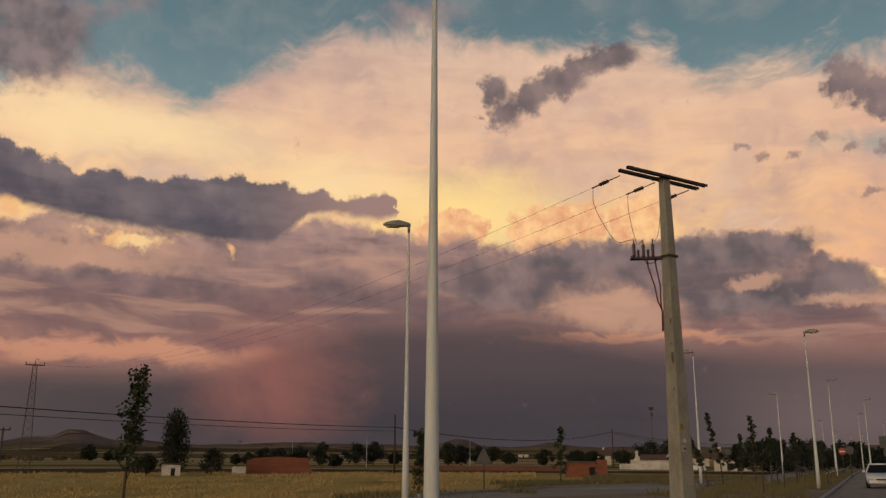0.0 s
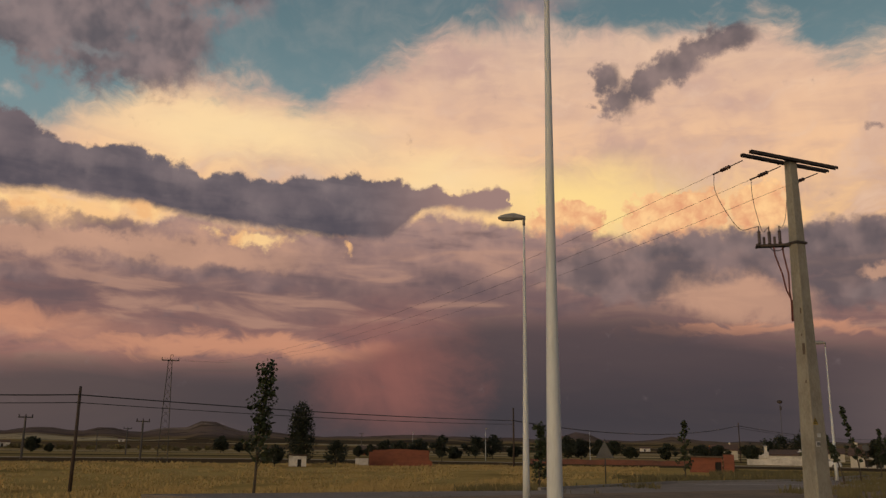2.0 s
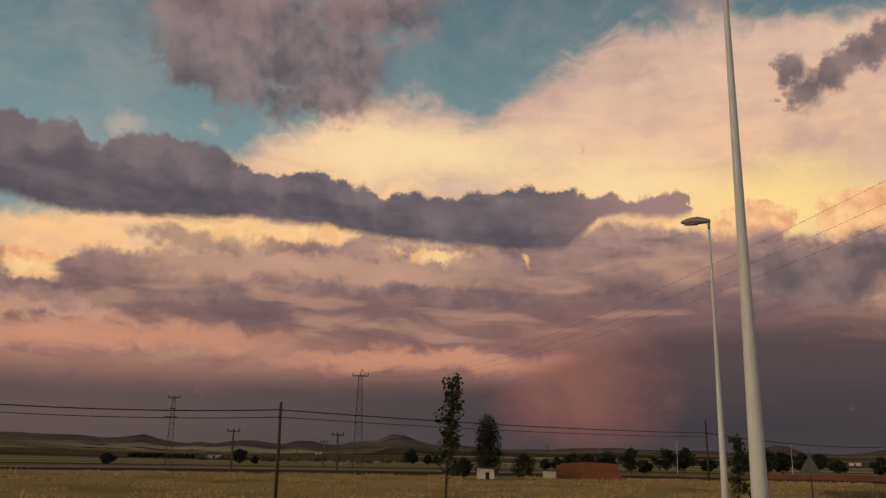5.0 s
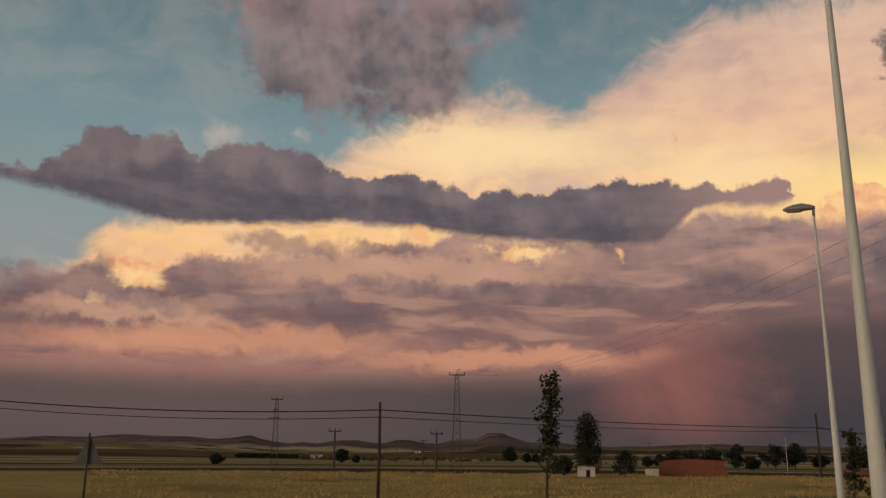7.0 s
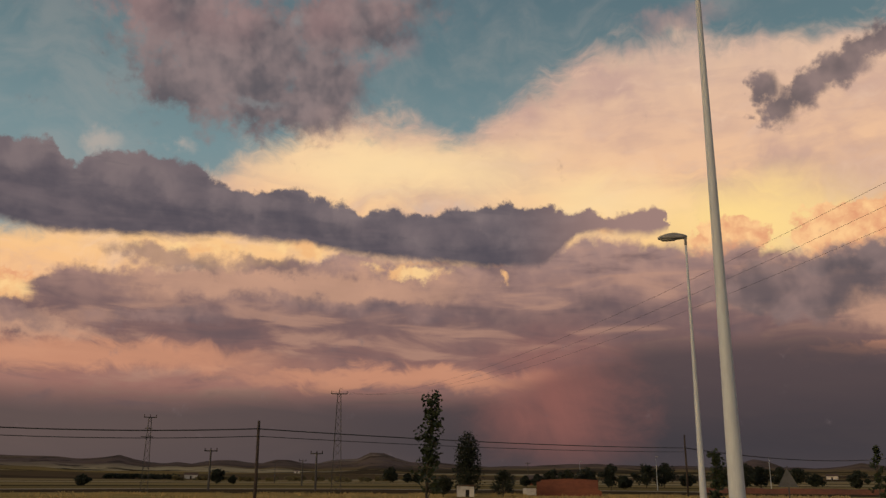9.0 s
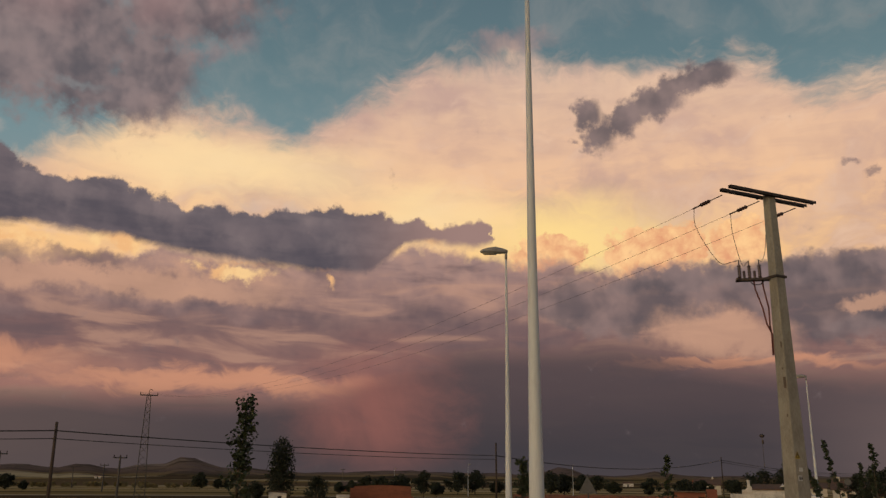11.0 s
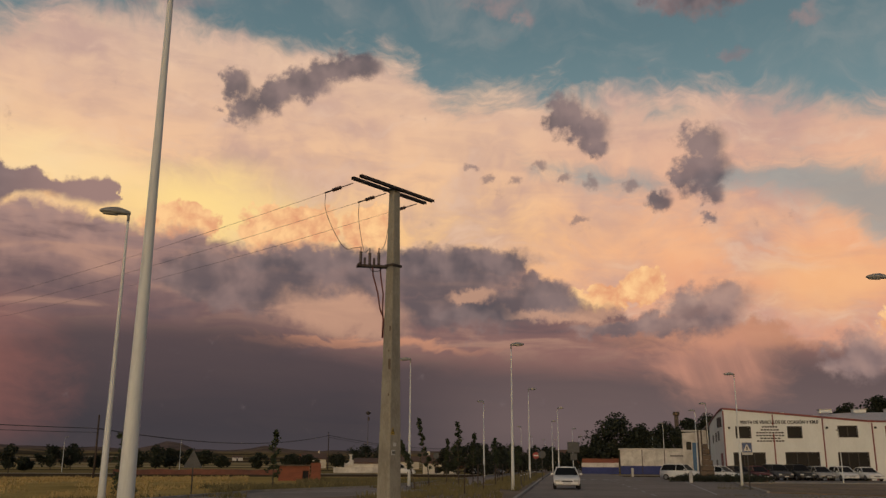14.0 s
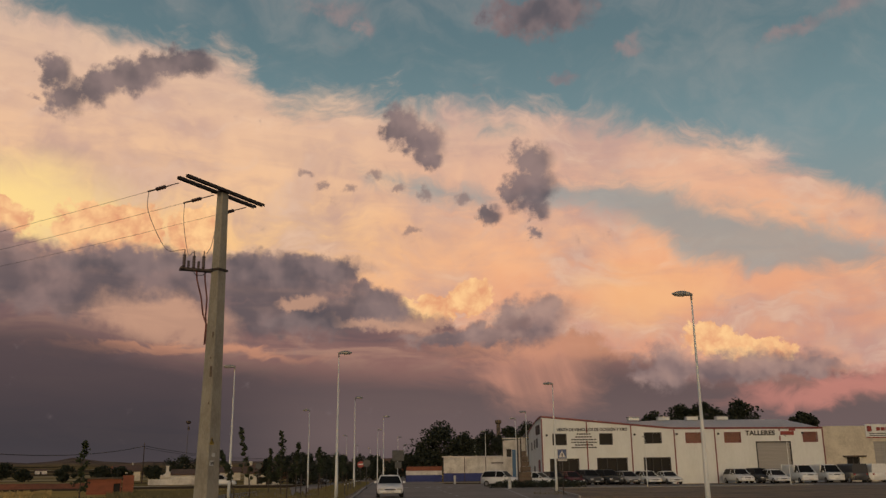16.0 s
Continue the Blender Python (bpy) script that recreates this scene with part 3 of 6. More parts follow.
    straw = n.ramp(straw_n, (0.3, (0.26, 0.19, 0.07, 1)), (0.48, (0.47, 0.33, 0.115, 1)), (0.62, (0.53, 0.39, 0.15, 1)), (0.75, (0.32, 0.24, 0.10, 1)))
    fine_n, _ = n.noise(co, 3.0, 5.0, 0.7)
    straw = n.mix(n.m("MULTIPLY", n.step(fine_n, 0.45, 0.7), 0.5), straw, (0.24, 0.17, 0.07, 1))
    edge = n.m("ADD", dist, n.m("MULTIPLY", n.m("SUBTRACT", n.noise(co, 0.03, 3.0)[0], 0.5), 24.0))
    col = n.mix(n.step(edge, 104.0, 109.0), straw, parcel)
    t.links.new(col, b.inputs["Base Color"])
    b.inputs["Roughness"].default_value = 0.95
    b.inputs["Specular IOR Level"].default_value = 0.0
    k = t.nodes.new("ShaderNodeBump")
    k.inputs["Strength"].default_value, k.inputs["Distance"].default_value = 0.7, 0.12
    t.links.new(fine_n, k.inputs["Height"])
    t.links.new(k.outputs[0], b.inputs["Normal"])
    return mat


M_LAND = land_material()

# ---- helpers for building ----


def mesh_of(name, bm, mat, smooth=False):
    me = bpy.data.meshes.new(name)
    bmesh.ops.recalc_face_normals(bm, faces=bm.faces)
    bm.to_mesh(me)
    bm.free()
    if smooth:
        for f in me.polygons:
            f.use_smooth = True
    if mat:
        me.materials.append(mat)
    return me


def part(name, bm, mat, parent, label="", smooth=False):
    ob = new(name, mesh_of(name, bm, mat, smooth))
    ob.parent = parent
    return tagged(ob, label)


def thing(name, label, category, m=None, group="", kind=""):
    ob = new(name)
    ob.empty_display_size = 0.3
    if m is not None:
        ob.matrix_basis = m
    return tagged(ob, label, category, group, kind)


def box(bm, x0, x1, y0, y1, z0, z1, bevel=0.0):
    r = bmesh.ops.create_cube(bm, size=1.0, matrix=Matrix.Translation(((x0 + x1) / 2, (y0 + y1) / 2, (z0 + z1) / 2)) @ Matrix.Diagonal((x1 - x0, y1 - y0, z1 - z0, 1)))
    if bevel:
        es = {e for v in r["verts"] for e in v.link_edges}
        bmesh.ops.bevel(bm, geom=list(es), offset=bevel, segments=2, affect="EDGES", profile=0.6)
    return bm


def boxed(*a, **k):
    return box(bmesh.new(), *a, **k)


def tube(bm, pts, radii, seg=8, cap=True):
    """A round bar through the points."""
    pts = [Vector(p) for p in pts]
    if not isinstance(radii, (list, tuple)):
        radii = [radii] * len(pts)
    rings, ref = [], None
    for i, p in enumerate(pts):
        d = (pts[min(i + 1, len(pts) - 1)] - pts[max(i - 1, 0)]).normalized()
        if ref is None:
            ref = d.orthogonal().normalized()
        ref = (ref - d * ref.dot(d)).normalized()
        side = d.cross(ref)
        rings.append([bm.verts.new(p + (ref * math.cos(a) + side * math.sin(a)) * radii[i]) for a in (2 * math.pi * k / seg for k in range(seg))])
    for a, b in zip(rings, rings[1:]):
        for k in range(seg):
            bm.faces.new((a[k], a[(k + 1) % seg], b[(k + 1) % seg], b[k]))
    if cap:
        bm.faces.new(rings[0][::-1])
        bm.faces.new(rings[-1])
    return bm


def tubed(*a, **k):
    return tube(bmesh.new(), *a, **k)


def loft(rings, close=True):
    """A skin over rings of equal length."""
    bm = bmesh.new()
    vs = [[bm.verts.new(p) for p in r] for r in rings]
    n = len(vs[0])
    for a, b in zip(vs, vs[1:]):
        for k in range(n if close else n - 1):
            bm.faces.new((a[k], a[(k + 1) % n], b[(k + 1) % n], b[k]))
    if close:
        bm.faces.new(vs[0][::-1])
        bm.faces.new(vs[-1])
    return bm


def prism(outline, z0, z1):
    bm = bmesh.new()
    lo = [bm.verts.new((x, y, z0)) for x, y in outline]
    hi = [bm.verts.new((x, y, z1)) for x, y in outline]
    bm.faces.new(hi)
    bm.faces.new(lo[::-1])
    n = len(lo)
    for k in range(n):
        bm.faces.new((lo[k], lo[(k + 1) % n], hi[(k + 1) % n], hi[k]))
    return bm


def at(u, d):
    """Plan place by bearing (degrees to the right of straight ahead) and distance."""
    return d * math.sin(radians(u)), d * math.cos(radians(u))


def ease(x, a, b):
    t = min(1.0, max(0.0, (x - a) / (b - a)))
    return t * t * (3 - 2 * t)


HILLS = ((-45.5, 2.2, 0.42), (-41.8, 1.7, 0.45), (-38.6, 1.3, 0.55), (-36.0, 1.4, 0.15), (-32.4, 1.5, 0.40), (-28.8, 1.4, 0.48), (-25.2, 1.2, 0.28), (-22.7, 1.5, 0.78), (-19.2, 1.8, 0.28), (1.1, 1.0, 0.55), (-9, 6, 0.22), (-50, 3, 0.3), (6.9, 1.2, 0.3), (10, 3, 0.15), (18, 4, 0.15))


def gz(x, y):
    """Height of the land."""
    d, u = math.hypot(x, y), math.degrees(math.atan2(x, y))
    dip = -1.05 * math.exp(-(((x + 30) / 26) ** 2 + ((y - 48) / 30) ** 2))
    z = dip + ease(d, 260, 1500) * 9.0 + noise.noise((x * 0.004, y * 0.004, 3.1)) * 5.0 * ease(d, 250, 900)
    el = 0.72 + sum(h * math.exp(-((u - c) / w) ** 2) for c, w, h in HILLS) - 0.12 * ease(u, -2, 14) + 0.10 * noise.noise((u * 0.55, 1.7, 0)) + 0.10 * noise.noise((u * 1.7, 4.0, 0)) + 0.05 * noise.noise((u * 4.6, 2.0, 0))
    rise = ease(d, 1500 + 250 * noise.noise((u * 0.2, 8.8, 0)), 3000)
    return z + rise * (3000 * math.tan(radians(el)) - 9) + noise.noise((x * 0.003, y * 0.003, 9.0)) * 9 * ease(d, 1400, 2400)


# ---- ground, roads ----
bm = bmesh.new()
RINGS, SPOKES = 110, 420
prev = None
for i in range(RINGS):
    d = 2.0 * (4700 / 2.0) ** (i / (RINGS - 1))
    ring = []
    for k in range(SPOKES):
        a = 2 * math.pi * k / SPOKES
        x, y = d * math.sin(a), d * math.cos(a)
        ring.append(bm.verts.new((x, y, gz(x, y) - 0.02)))
    if prev:
        for k in range(SPOKES):
            bm.faces.new((prev[k], prev[(k + 1) % SPOKES], ring[(k + 1) % SPOKES], ring[k]))
    else:
        bm.faces.new(ring)
    prev = ring
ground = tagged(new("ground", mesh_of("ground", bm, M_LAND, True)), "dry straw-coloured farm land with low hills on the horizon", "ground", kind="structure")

STREET = 26.0          # bearing of the street
SC, SS = math.cos(radians(STREET)), math.sin(radians(STREET))


def st(s, l):
    """Plan place by metres along the street and metres to its right."""
    return s * SS + l * SC, s * SC - l * SS


def sheet(name, outline, z, mat, label, category, depth=0.12):
    bm = prism([st(*p) for p in outline], z - depth, z)
    return tagged(new(name, mesh_of(name, bm, mat)), label, category, kind="structure")


sheet("road", [(-30, -2.0), (58, -2.0), (100, -2.1), (260, -1.6), (420, -1), (420, 6), (260, 6), (118, 8), (112, 30), (98, 34), (94, 62), (70, 70), (-30, 70)], 0.03, M_ASPHALT, "worn grey asphalt street and open forecourt", "road")
sheet("side_road", [(20, -26), (34, -17.6), (41, -17.4), (48, -16.6), (54, -15.2), (60, -12.2), (68, -11.0), (86, -10.4), (157, -7.4), (240, -6.4), (240, -3.2), (157, -3.9), (86, -6.6), (62, -7.0), (52, -7.6), (44, -9.5), (38, -12), (20, -20)], 0.034, M_ASPHALT, "narrow curved asphalt side road", "road")
sheet("verge", [(-30, -16), (20, -19.5), (38, -11.6), (44, -9.2), (52, -7.3), (62, -6.7), (86, -6.3), (157, -3.7), (260, -1.9), (100, -2.3), (58, -2.2), (-30, -2.2)], 0.10, M_EARTH, "planted strip of bare earth between two roads", "verge", 0.2)
sheet("earth_strip", [(54, 12), (80, 15), (81, 40), (76, 52), (40, 52), (44, 26)], 0.08, M_EARTH, "brown earth strip along the forecourt", "verge", 0.2)


def strip(name, a, b, w, z, mat, label, category, depth=0.15):
    (s0, l0), (s1, l1) = a, b
    ds, dl = s1 - s0, l1 - l0
    q = w / 2 / math.hypot(ds, dl)
    o = [(s0 - dl * q, l0 + ds * q), (s0 + dl * q, l0 - ds * q), (s1 + dl * q, l1 - ds * q), (s1 - dl * q, l1 + ds * q)]
    return sheet(name, o, z, mat, label, category, depth)


for a, b in (((-30, -2.1), (58, -2.1)), ((58, -2.1), (100, -2.2)), ((100, -2.2), (260, -1.75)), ((34, -17.75), (48, -16.8)), ((48, -16.8), (60, -12.4)), ((60, -12.4), (86, -10.6)), ((86, -10.6), (157, -7.6)), ((44, -9.35), (62, -6.9)), ((62, -6.9), (157, -3.85)), ((54, 11.9), (80.1, 14.9)), ((80.1, 14.9), (81.1, 40))):
    strip("kerb", a, b, 0.16, 0.15, M_KERB, "pale concrete kerb beside the road", "kerb", 0.3)
for k in range(7):
    strip("crossing_bar", (93.0, 1.0 + k * 1.15), (95.6, 1.0 + k * 1.15), 0.55, 0.034, M_LINE, "worn white crossing bar on the asphalt", "road marking", 0.03)
for k in range(9):
    strip("lane_mark", (48 + k * 6, 4.9), (50.4 + k * 6, 4.9), 0.14, 0.034, M_LINE, "worn white lane mark on the asphalt", "road marking", 0.03)
strip("edge_line", (50, 8.4), (86, 11.5), 0.14, 0.034, M_LINE, "worn white edge line on the asphalt", "road marking", 0.03)
strip("stop_bar", (47.2, -15.2), (56.5, -8.0), 0.30, 0.038, M_LINE, "faded white line across the side road", "road marking", 0.03)

# ---- street lamps ----


def street_lamp(h=8.5, label="tall tapered white street lamp beside the road"):
    """Tapered post on a base plate, short arm and flat luminaire that points along +x."""
    lamp = thing("street_lamp", label, "street lamp", group="street lamps")
    k = h / 8.5
    part("post", tubed([(0, 0, 0), (0, 0, 1.2 * k), (0, 0, 4.1 * k), (0, 0, 7.4 * k), (0, 0, h)], [0.108, 0.095, 0.062, 0.036, 0.028], 20), M_POST, lamp, smooth=True)
    plate = bmesh.new()
    box(plate, -0.2, 0.2, -0.2, 0.2, 0, 0.025, 0.006)
    plate = part("base_plate", plate, M_GALV, lamp)
    for sx in (-1, 1):
        for sy in (-1, 1):
            part("bolt", tubed([(sx * 0.15, sy * 0.15, 0.02), (sx * 0.15, sy * 0.15, 0.07)], 0.014, 6), M_STEEL, plate)
    part("inspection_door", boxed(-0.105, -0.088, -0.045, 0.045, 0.5, 0.85, 0.004), M_HEAD, lamp)
    part("arm", tubed([(0, 0, h - 0.16), (0, 0, h + 0.03), (0.05, 0, h + 0.06), (0.18, 0, h + 0.07)], [0.040, 0.042, 0.042, 0.036], 12), M_HEAD, lamp, smooth=True)
    rings = []
    for x, w, up, dn in ((-0.05, 0.05, 0.06, 0.04), (0.08, 0.09, 0.11, 0.05), (0.30, 0.155, 0.16, 0.06), (0.52, 0.165, 0.135, 0.07), (0.70, 0.135, 0.08, 0.06), (0.79, 0.06, 0.035, 0.03)):
        z = h + 0.08 + 0.05 * (x - 0.1)
        rings.append([(x, w * math.cos(a), z + (up if math.sin(a) > 0 else dn) * math.sin(a)) for a in (2 * math.pi * q / 14 for q in range(14))])
    head = part("luminaire", loft(rings), M_HEAD, lamp, "grey flat lamp head", True)
    rings = [[(x, w * math.cos(a), h + 0.03 + 0.05 * (x - 0.1) - 0.045 * abs(math.sin(a)) * (1 if math.sin(a) < 0 else 0.1)) for a in (2 * math.pi * q / 12 for q in range(12))] for x, w in ((0.30, 0.07), (0.42, 0.11), (0.58, 0.11), (0.69, 0.07))]
    part("lens", loft(rings), M_LENS, head, "pale glass cover", True)
    return lamp


first_lamp = street_lamp()


def lamp_at(u, d, bearing, z=0.0, ob=None):
    x, y = at(u, d)
    m = pose(x, y, z, 0, 0, 90 - bearing)
    if ob is None:
        return copy_thing(first_lamp, m)
    ob.matrix_basis = m
    return ob


lamp_at(-0.74, 10.6, STREET - 75, 0.0, first_lamp)
lamp_at(-2.42, 25.4, STREET - 112)
TO_ROAD, TO_SIDE = STREET + 90, STREET - 90
for u, d, b, z in ((22.9, 50.6, TO_ROAD, 0.1), (23.95, 82, TO_ROAD, 0.1), (25.4, 143, TO_ROAD, 0), (25.5, 260, TO_ROAD, 0),
                   (16.2, 58, TO_SIDE, 0.1), (21.0, 97, TO_SIDE, 0), (23.4, 165, TO_SIDE, 0), (24.1, 225, TO_SIDE, 0), (24.9, 255, TO_SIDE, 0),
                   (25.8, 109, TO_ROAD, 0), (26.7, 174, TO_ROAD, 0), (27.1, 222, TO_ROAD, 0),
                   (28.9, 250, TO_SIDE, 0), (31.7, 190, TO_SIDE, 0), (32.4, 152, TO_SIDE, 0), (34.4, 116, TO_SIDE, 0), (35.1, 103, TO_SIDE, 0), (36.95, 69.5, TO_SIDE, 0), (46.3, 34.8, TO_SIDE, 0)):
    lamp_at(u, d * 1.04, b, z)
for u, d in ((-4.95, 150), (1.75, 160), (-9.7, 190)):
    x, y = at(u, d)
    small = copy_thing(first_lamp, pose(x, y, 0, 0, 0, 0))
    small.matrix_basis = pose(x, y, 0, 0, 0, 10) @ Matrix.Scale(0.62, 4)
    tagged(small, "short pale lamp post at the edge of the field")
for u, d in ((42.6, 88), (51.0, 92)):
    x, y = at(u, d)
    small = copy_thing(first_lamp, pose(x, y, 0))
    small.matrix_basis = pose(x, y, 0, 0, 0, 200) @ Matrix.Scale(0.55, 4)
    tagged(small, "short white lamp post on the forecourt")

# ---- the concrete power pole with its crossarm ----
PX, PY = at(15.05, 25.0)
ARM_TURN = 32.0        # turn of the crossarm seen from above
pole = thing("power_pole", "tall tapered grey concrete power pole with steel crossarm", "power pole", pose(PX, PY, 0, 0, 0, ARM_TURN))
HP = 9.75


def chamfered(w, t, z):
    c = 0.16 * w
    return [(-w + c, -t, z), (w - c, -t, z), (w, -t + c, z), (w, t - c, z), (w - c, t, z), (-w + c, t, z), (-w, t - c, z), (-w, -t + c, z)]


bm = loft([chamfered(0.290, 0.255, -0.2), chamfered(0.275, 0.240, 0.8), chamfered(0.21, 0.18, 4.5), chamfered(0.165, 0.14, 7.6), chamfered(0.135, 0.11, HP)])
shaft_ob = part("shaft", bm, M_CONCRETE, pole)
for z, w, h in ((5.35, 0.03, 0.16), (4.25, 0.045, 0.30), (3.5, 0.025, 0.07), (4.75, 0.02, 0.06)):
    rw = 0.275 - (z - 0.8) * 0.0176
    part("spall", boxed(-rw - 0.012, -rw + 0.02, -0.13 + 0.03 * math.sin(z * 7), -0.13 + 0.03 * math.sin(z * 7) + w * 1.6, z, z + h, 0.01), M_STONE, shaft_ob, "dark chipped patch in the concrete")
for y in (-0.165, 0.165):
    b2 = bmesh.new()
    z0 = HP
    box(b2, -1.62, 1.62, y - 0.055, y + 0.055, z0 - 0.012, z0, 0.003)
    box(b2, -1.62, 1.62, y - 0.055, y - 0.043, z0 - 0.085, z0 - 0.0125, 0.003)
    box(b2, -1.62, 1.62, y + 0.043, y + 0.055, z0 - 0.085, z0 - 0.0125, 0.003)
    part("crossarm", b2, M_STEEL, pole, "dark rusted steel channel beam")
for x in (-0.16, 0.16):
    part("clamp_bolt", tubed([(x, -0.3, HP - 0.06), (x, 0.3, HP - 0.06)], 0.018, 8), M_STEEL, pole)
part("collar", boxed(-0.20, 0.20, -0.18, 0.18, 7.30, 7.37, 0.01), M_STEEL, pole, "dark steel band round the shaft")
# bracket with cable terminations on the field side
bracket = bmesh.new()
box(bracket, -1.05, -0.18, -0.10, -0.03, 6.98, 7.05, 0.008)
box(bracket, -1.05, -0.18, 0.03, 0.10, 6.98, 7.05, 0.008)
box(bracket, -1.08, -1.0, -0.16, 0.16, 6.99, 7.06, 0.008)
bracket = part("bracket", bracket, M_STEEL, pole, "dark steel bracket for the cable ends")
TURN_B = Matrix.Translation((0, 0, 0.28)) @ Matrix.Rotation(radians(-38), 4, "Z")
bracket.matrix_basis = TURN_B


def bell(bm, p, q, n, r0, r1):
    """A stack of sheds along p to q."""
    p, q = Vector(p), Vector(q)
    pts, rad = [], []
    for i in range(n * 2 + 1):
        pts.append(p.lerp(q, i / (n * 2)))
        rad.append(r1 if i % 2 else r0)
    return tube(bm, pts, rad, 10)


TOPS = []
for i, x in enumerate((-0.98, -0.70, -0.44)):
    y = (-0.06, 0.05, -0.02)[i]
    ins = part("termination", bell(bmesh.new(), (x, y, 7.06), (x, y, 7.44), 5, 0.030, 0.058), M_INSUL, bracket, "brown ribbed cable termination", True)
    part("stud", tubed([(x, y, 7.44), (x, y, 7.58)], 0.014, 6), M_STEEL, ins)
    TOPS.append(tuple(TURN_B @ Vector((x, y, 7.58))))
for i, x in enumerate((-0.84, -0.56)):
    part("arrester", bell(bmesh.new(), (x, 0.1, 7.06), (x, 0.1, 7.30), 4, 0.026, 0.05), M_INSUL, bracket, "brown ribbed surge arrester", True)
for x0, y0 in ((-0.62, -0.04), (-0.38, 0.05), (-0.86, -0.06)):
    pts = [(x0, y0, 7.0), (x0 + 0.02, y0, 6.75), (x0 * 0.72, y0, 6.2), (x0 * 0.38 - 0.14, y0, 5.75), (-0.26, y0, 5.45), (-0.275, y0, 4.9)]
    pts = [TURN_B @ Vector(p) for p in pts]
    if x0 > -0.8:
        part("riser_cable", tubed(pts, 0.022, 8), M_RED_CABLE, pole, "red-brown cable that drops to the shaft", True)
part("signal_loop", tubed([(-0.70, 0.35, 7.26), (-0.58, 0.3, 7.12), (-0.40, 0.22, 7.14), (-0.28, 0.15, 7.26)], 0.012, 6), M_CABLE, pole, "", True)


def plate_on(bm_mat, z, y0, y1, h, label, x=-0.27):
    w = 0.275 - (z - 0.8) * 0.0176
    return part("plate", boxed(-w - 0.012, -w - 0.002, y0, y1, z, z + h, 0.002), bm_mat, pole, label)


def front_plate(mat, z, x0, x1, h, label):
    w = 0.240 - (z - 0.8) * 0.0162
    return part("plate", boxed(x0, x1, -w - 0.012, -w - 0.002, z, z + h, 0.002), mat, pole, label)


warn = front_plate(M_SIGNYEL, 2.42, -0.19, -0.05, 0.02, "lower edge of the yellow warning triangle")
tri = bmesh.new()
w2 = 0.240 - 1.6 * 0.0162 + 0.006
vs = [tri.verts.new(p) for p in ((-0.21, -w2, 2.44), (-0.03, -w2, 2.44), (-0.12, -w2, 2.62))]
r = bmesh.ops.extrude_face_region(tri, geom=[tri.faces.new(vs)])
bmesh.ops.translate(tri, verts=[v for v in r["geom"] if isinstance(v, bmesh.types.BMVert)], vec=(0, -0.006, 0))
tri = part("warning_triangle", tri, M_SIGNYEL, pole, "faded yellow warning triangle")
for a, b in (((-0.18, 2.455), (-0.06, 2.455)), ((-0.18, 2.46), (-0.12, 2.585)), ((-0.06, 2.46), (-0.12, 2.585)), ((-0.125, 2.55), (-0.115, 2.48))):
    part("mark", tubed([(a[0], -w2 - 0.008, a[1]), (b[0], -w2 - 0.008, b[1])], 0.007, 6), M_LETTER, tri)
front_plate(M_SIGNWHITE, 2.10, -0.10, 0.02, 0.10, "torn white sticker")
p1 = front_plate(M_SIGNWHITE, 1.86, -0.17, -0.03, 0.14, "small white plate with dark marks")
for x in (-0.13, -0.09, -0.05):
    part("mark", boxed(x - 0.008, x + 0.012, -0.242, -0.234, 1.89, 1.97), M_LETTER, p1)


def side_plate(mat, z, y0, y1, h, label):
    w = 0.275 - (z - 0.8) * 0.0176
    return part("plate", boxed(w + 0.002, w + 0.012, y0, y1, z, z + h, 0.002), mat, pole, label), w


p2, w = side_plate(M_SIGNWHITE, 2.12, -0.10, 0.06, 0.16, "white danger plate")
part("mark", boxed(w + 0.012, w + 0.016, -0.05, 0.01, 2.16, 2.25), M_LETTER, p2)
p3, w = side_plate(M_SIGNWHITE, 1.92, -0.10, 0.06, 0.15, "white plate with lines")
for z in (1.95, 1.99, 2.03):
    part("mark", boxed(w + 0.012, w + 0.016, -0.08, 0.04, z, z + 0.018), M_LETTER, p3)

# ---- lattice masts ----


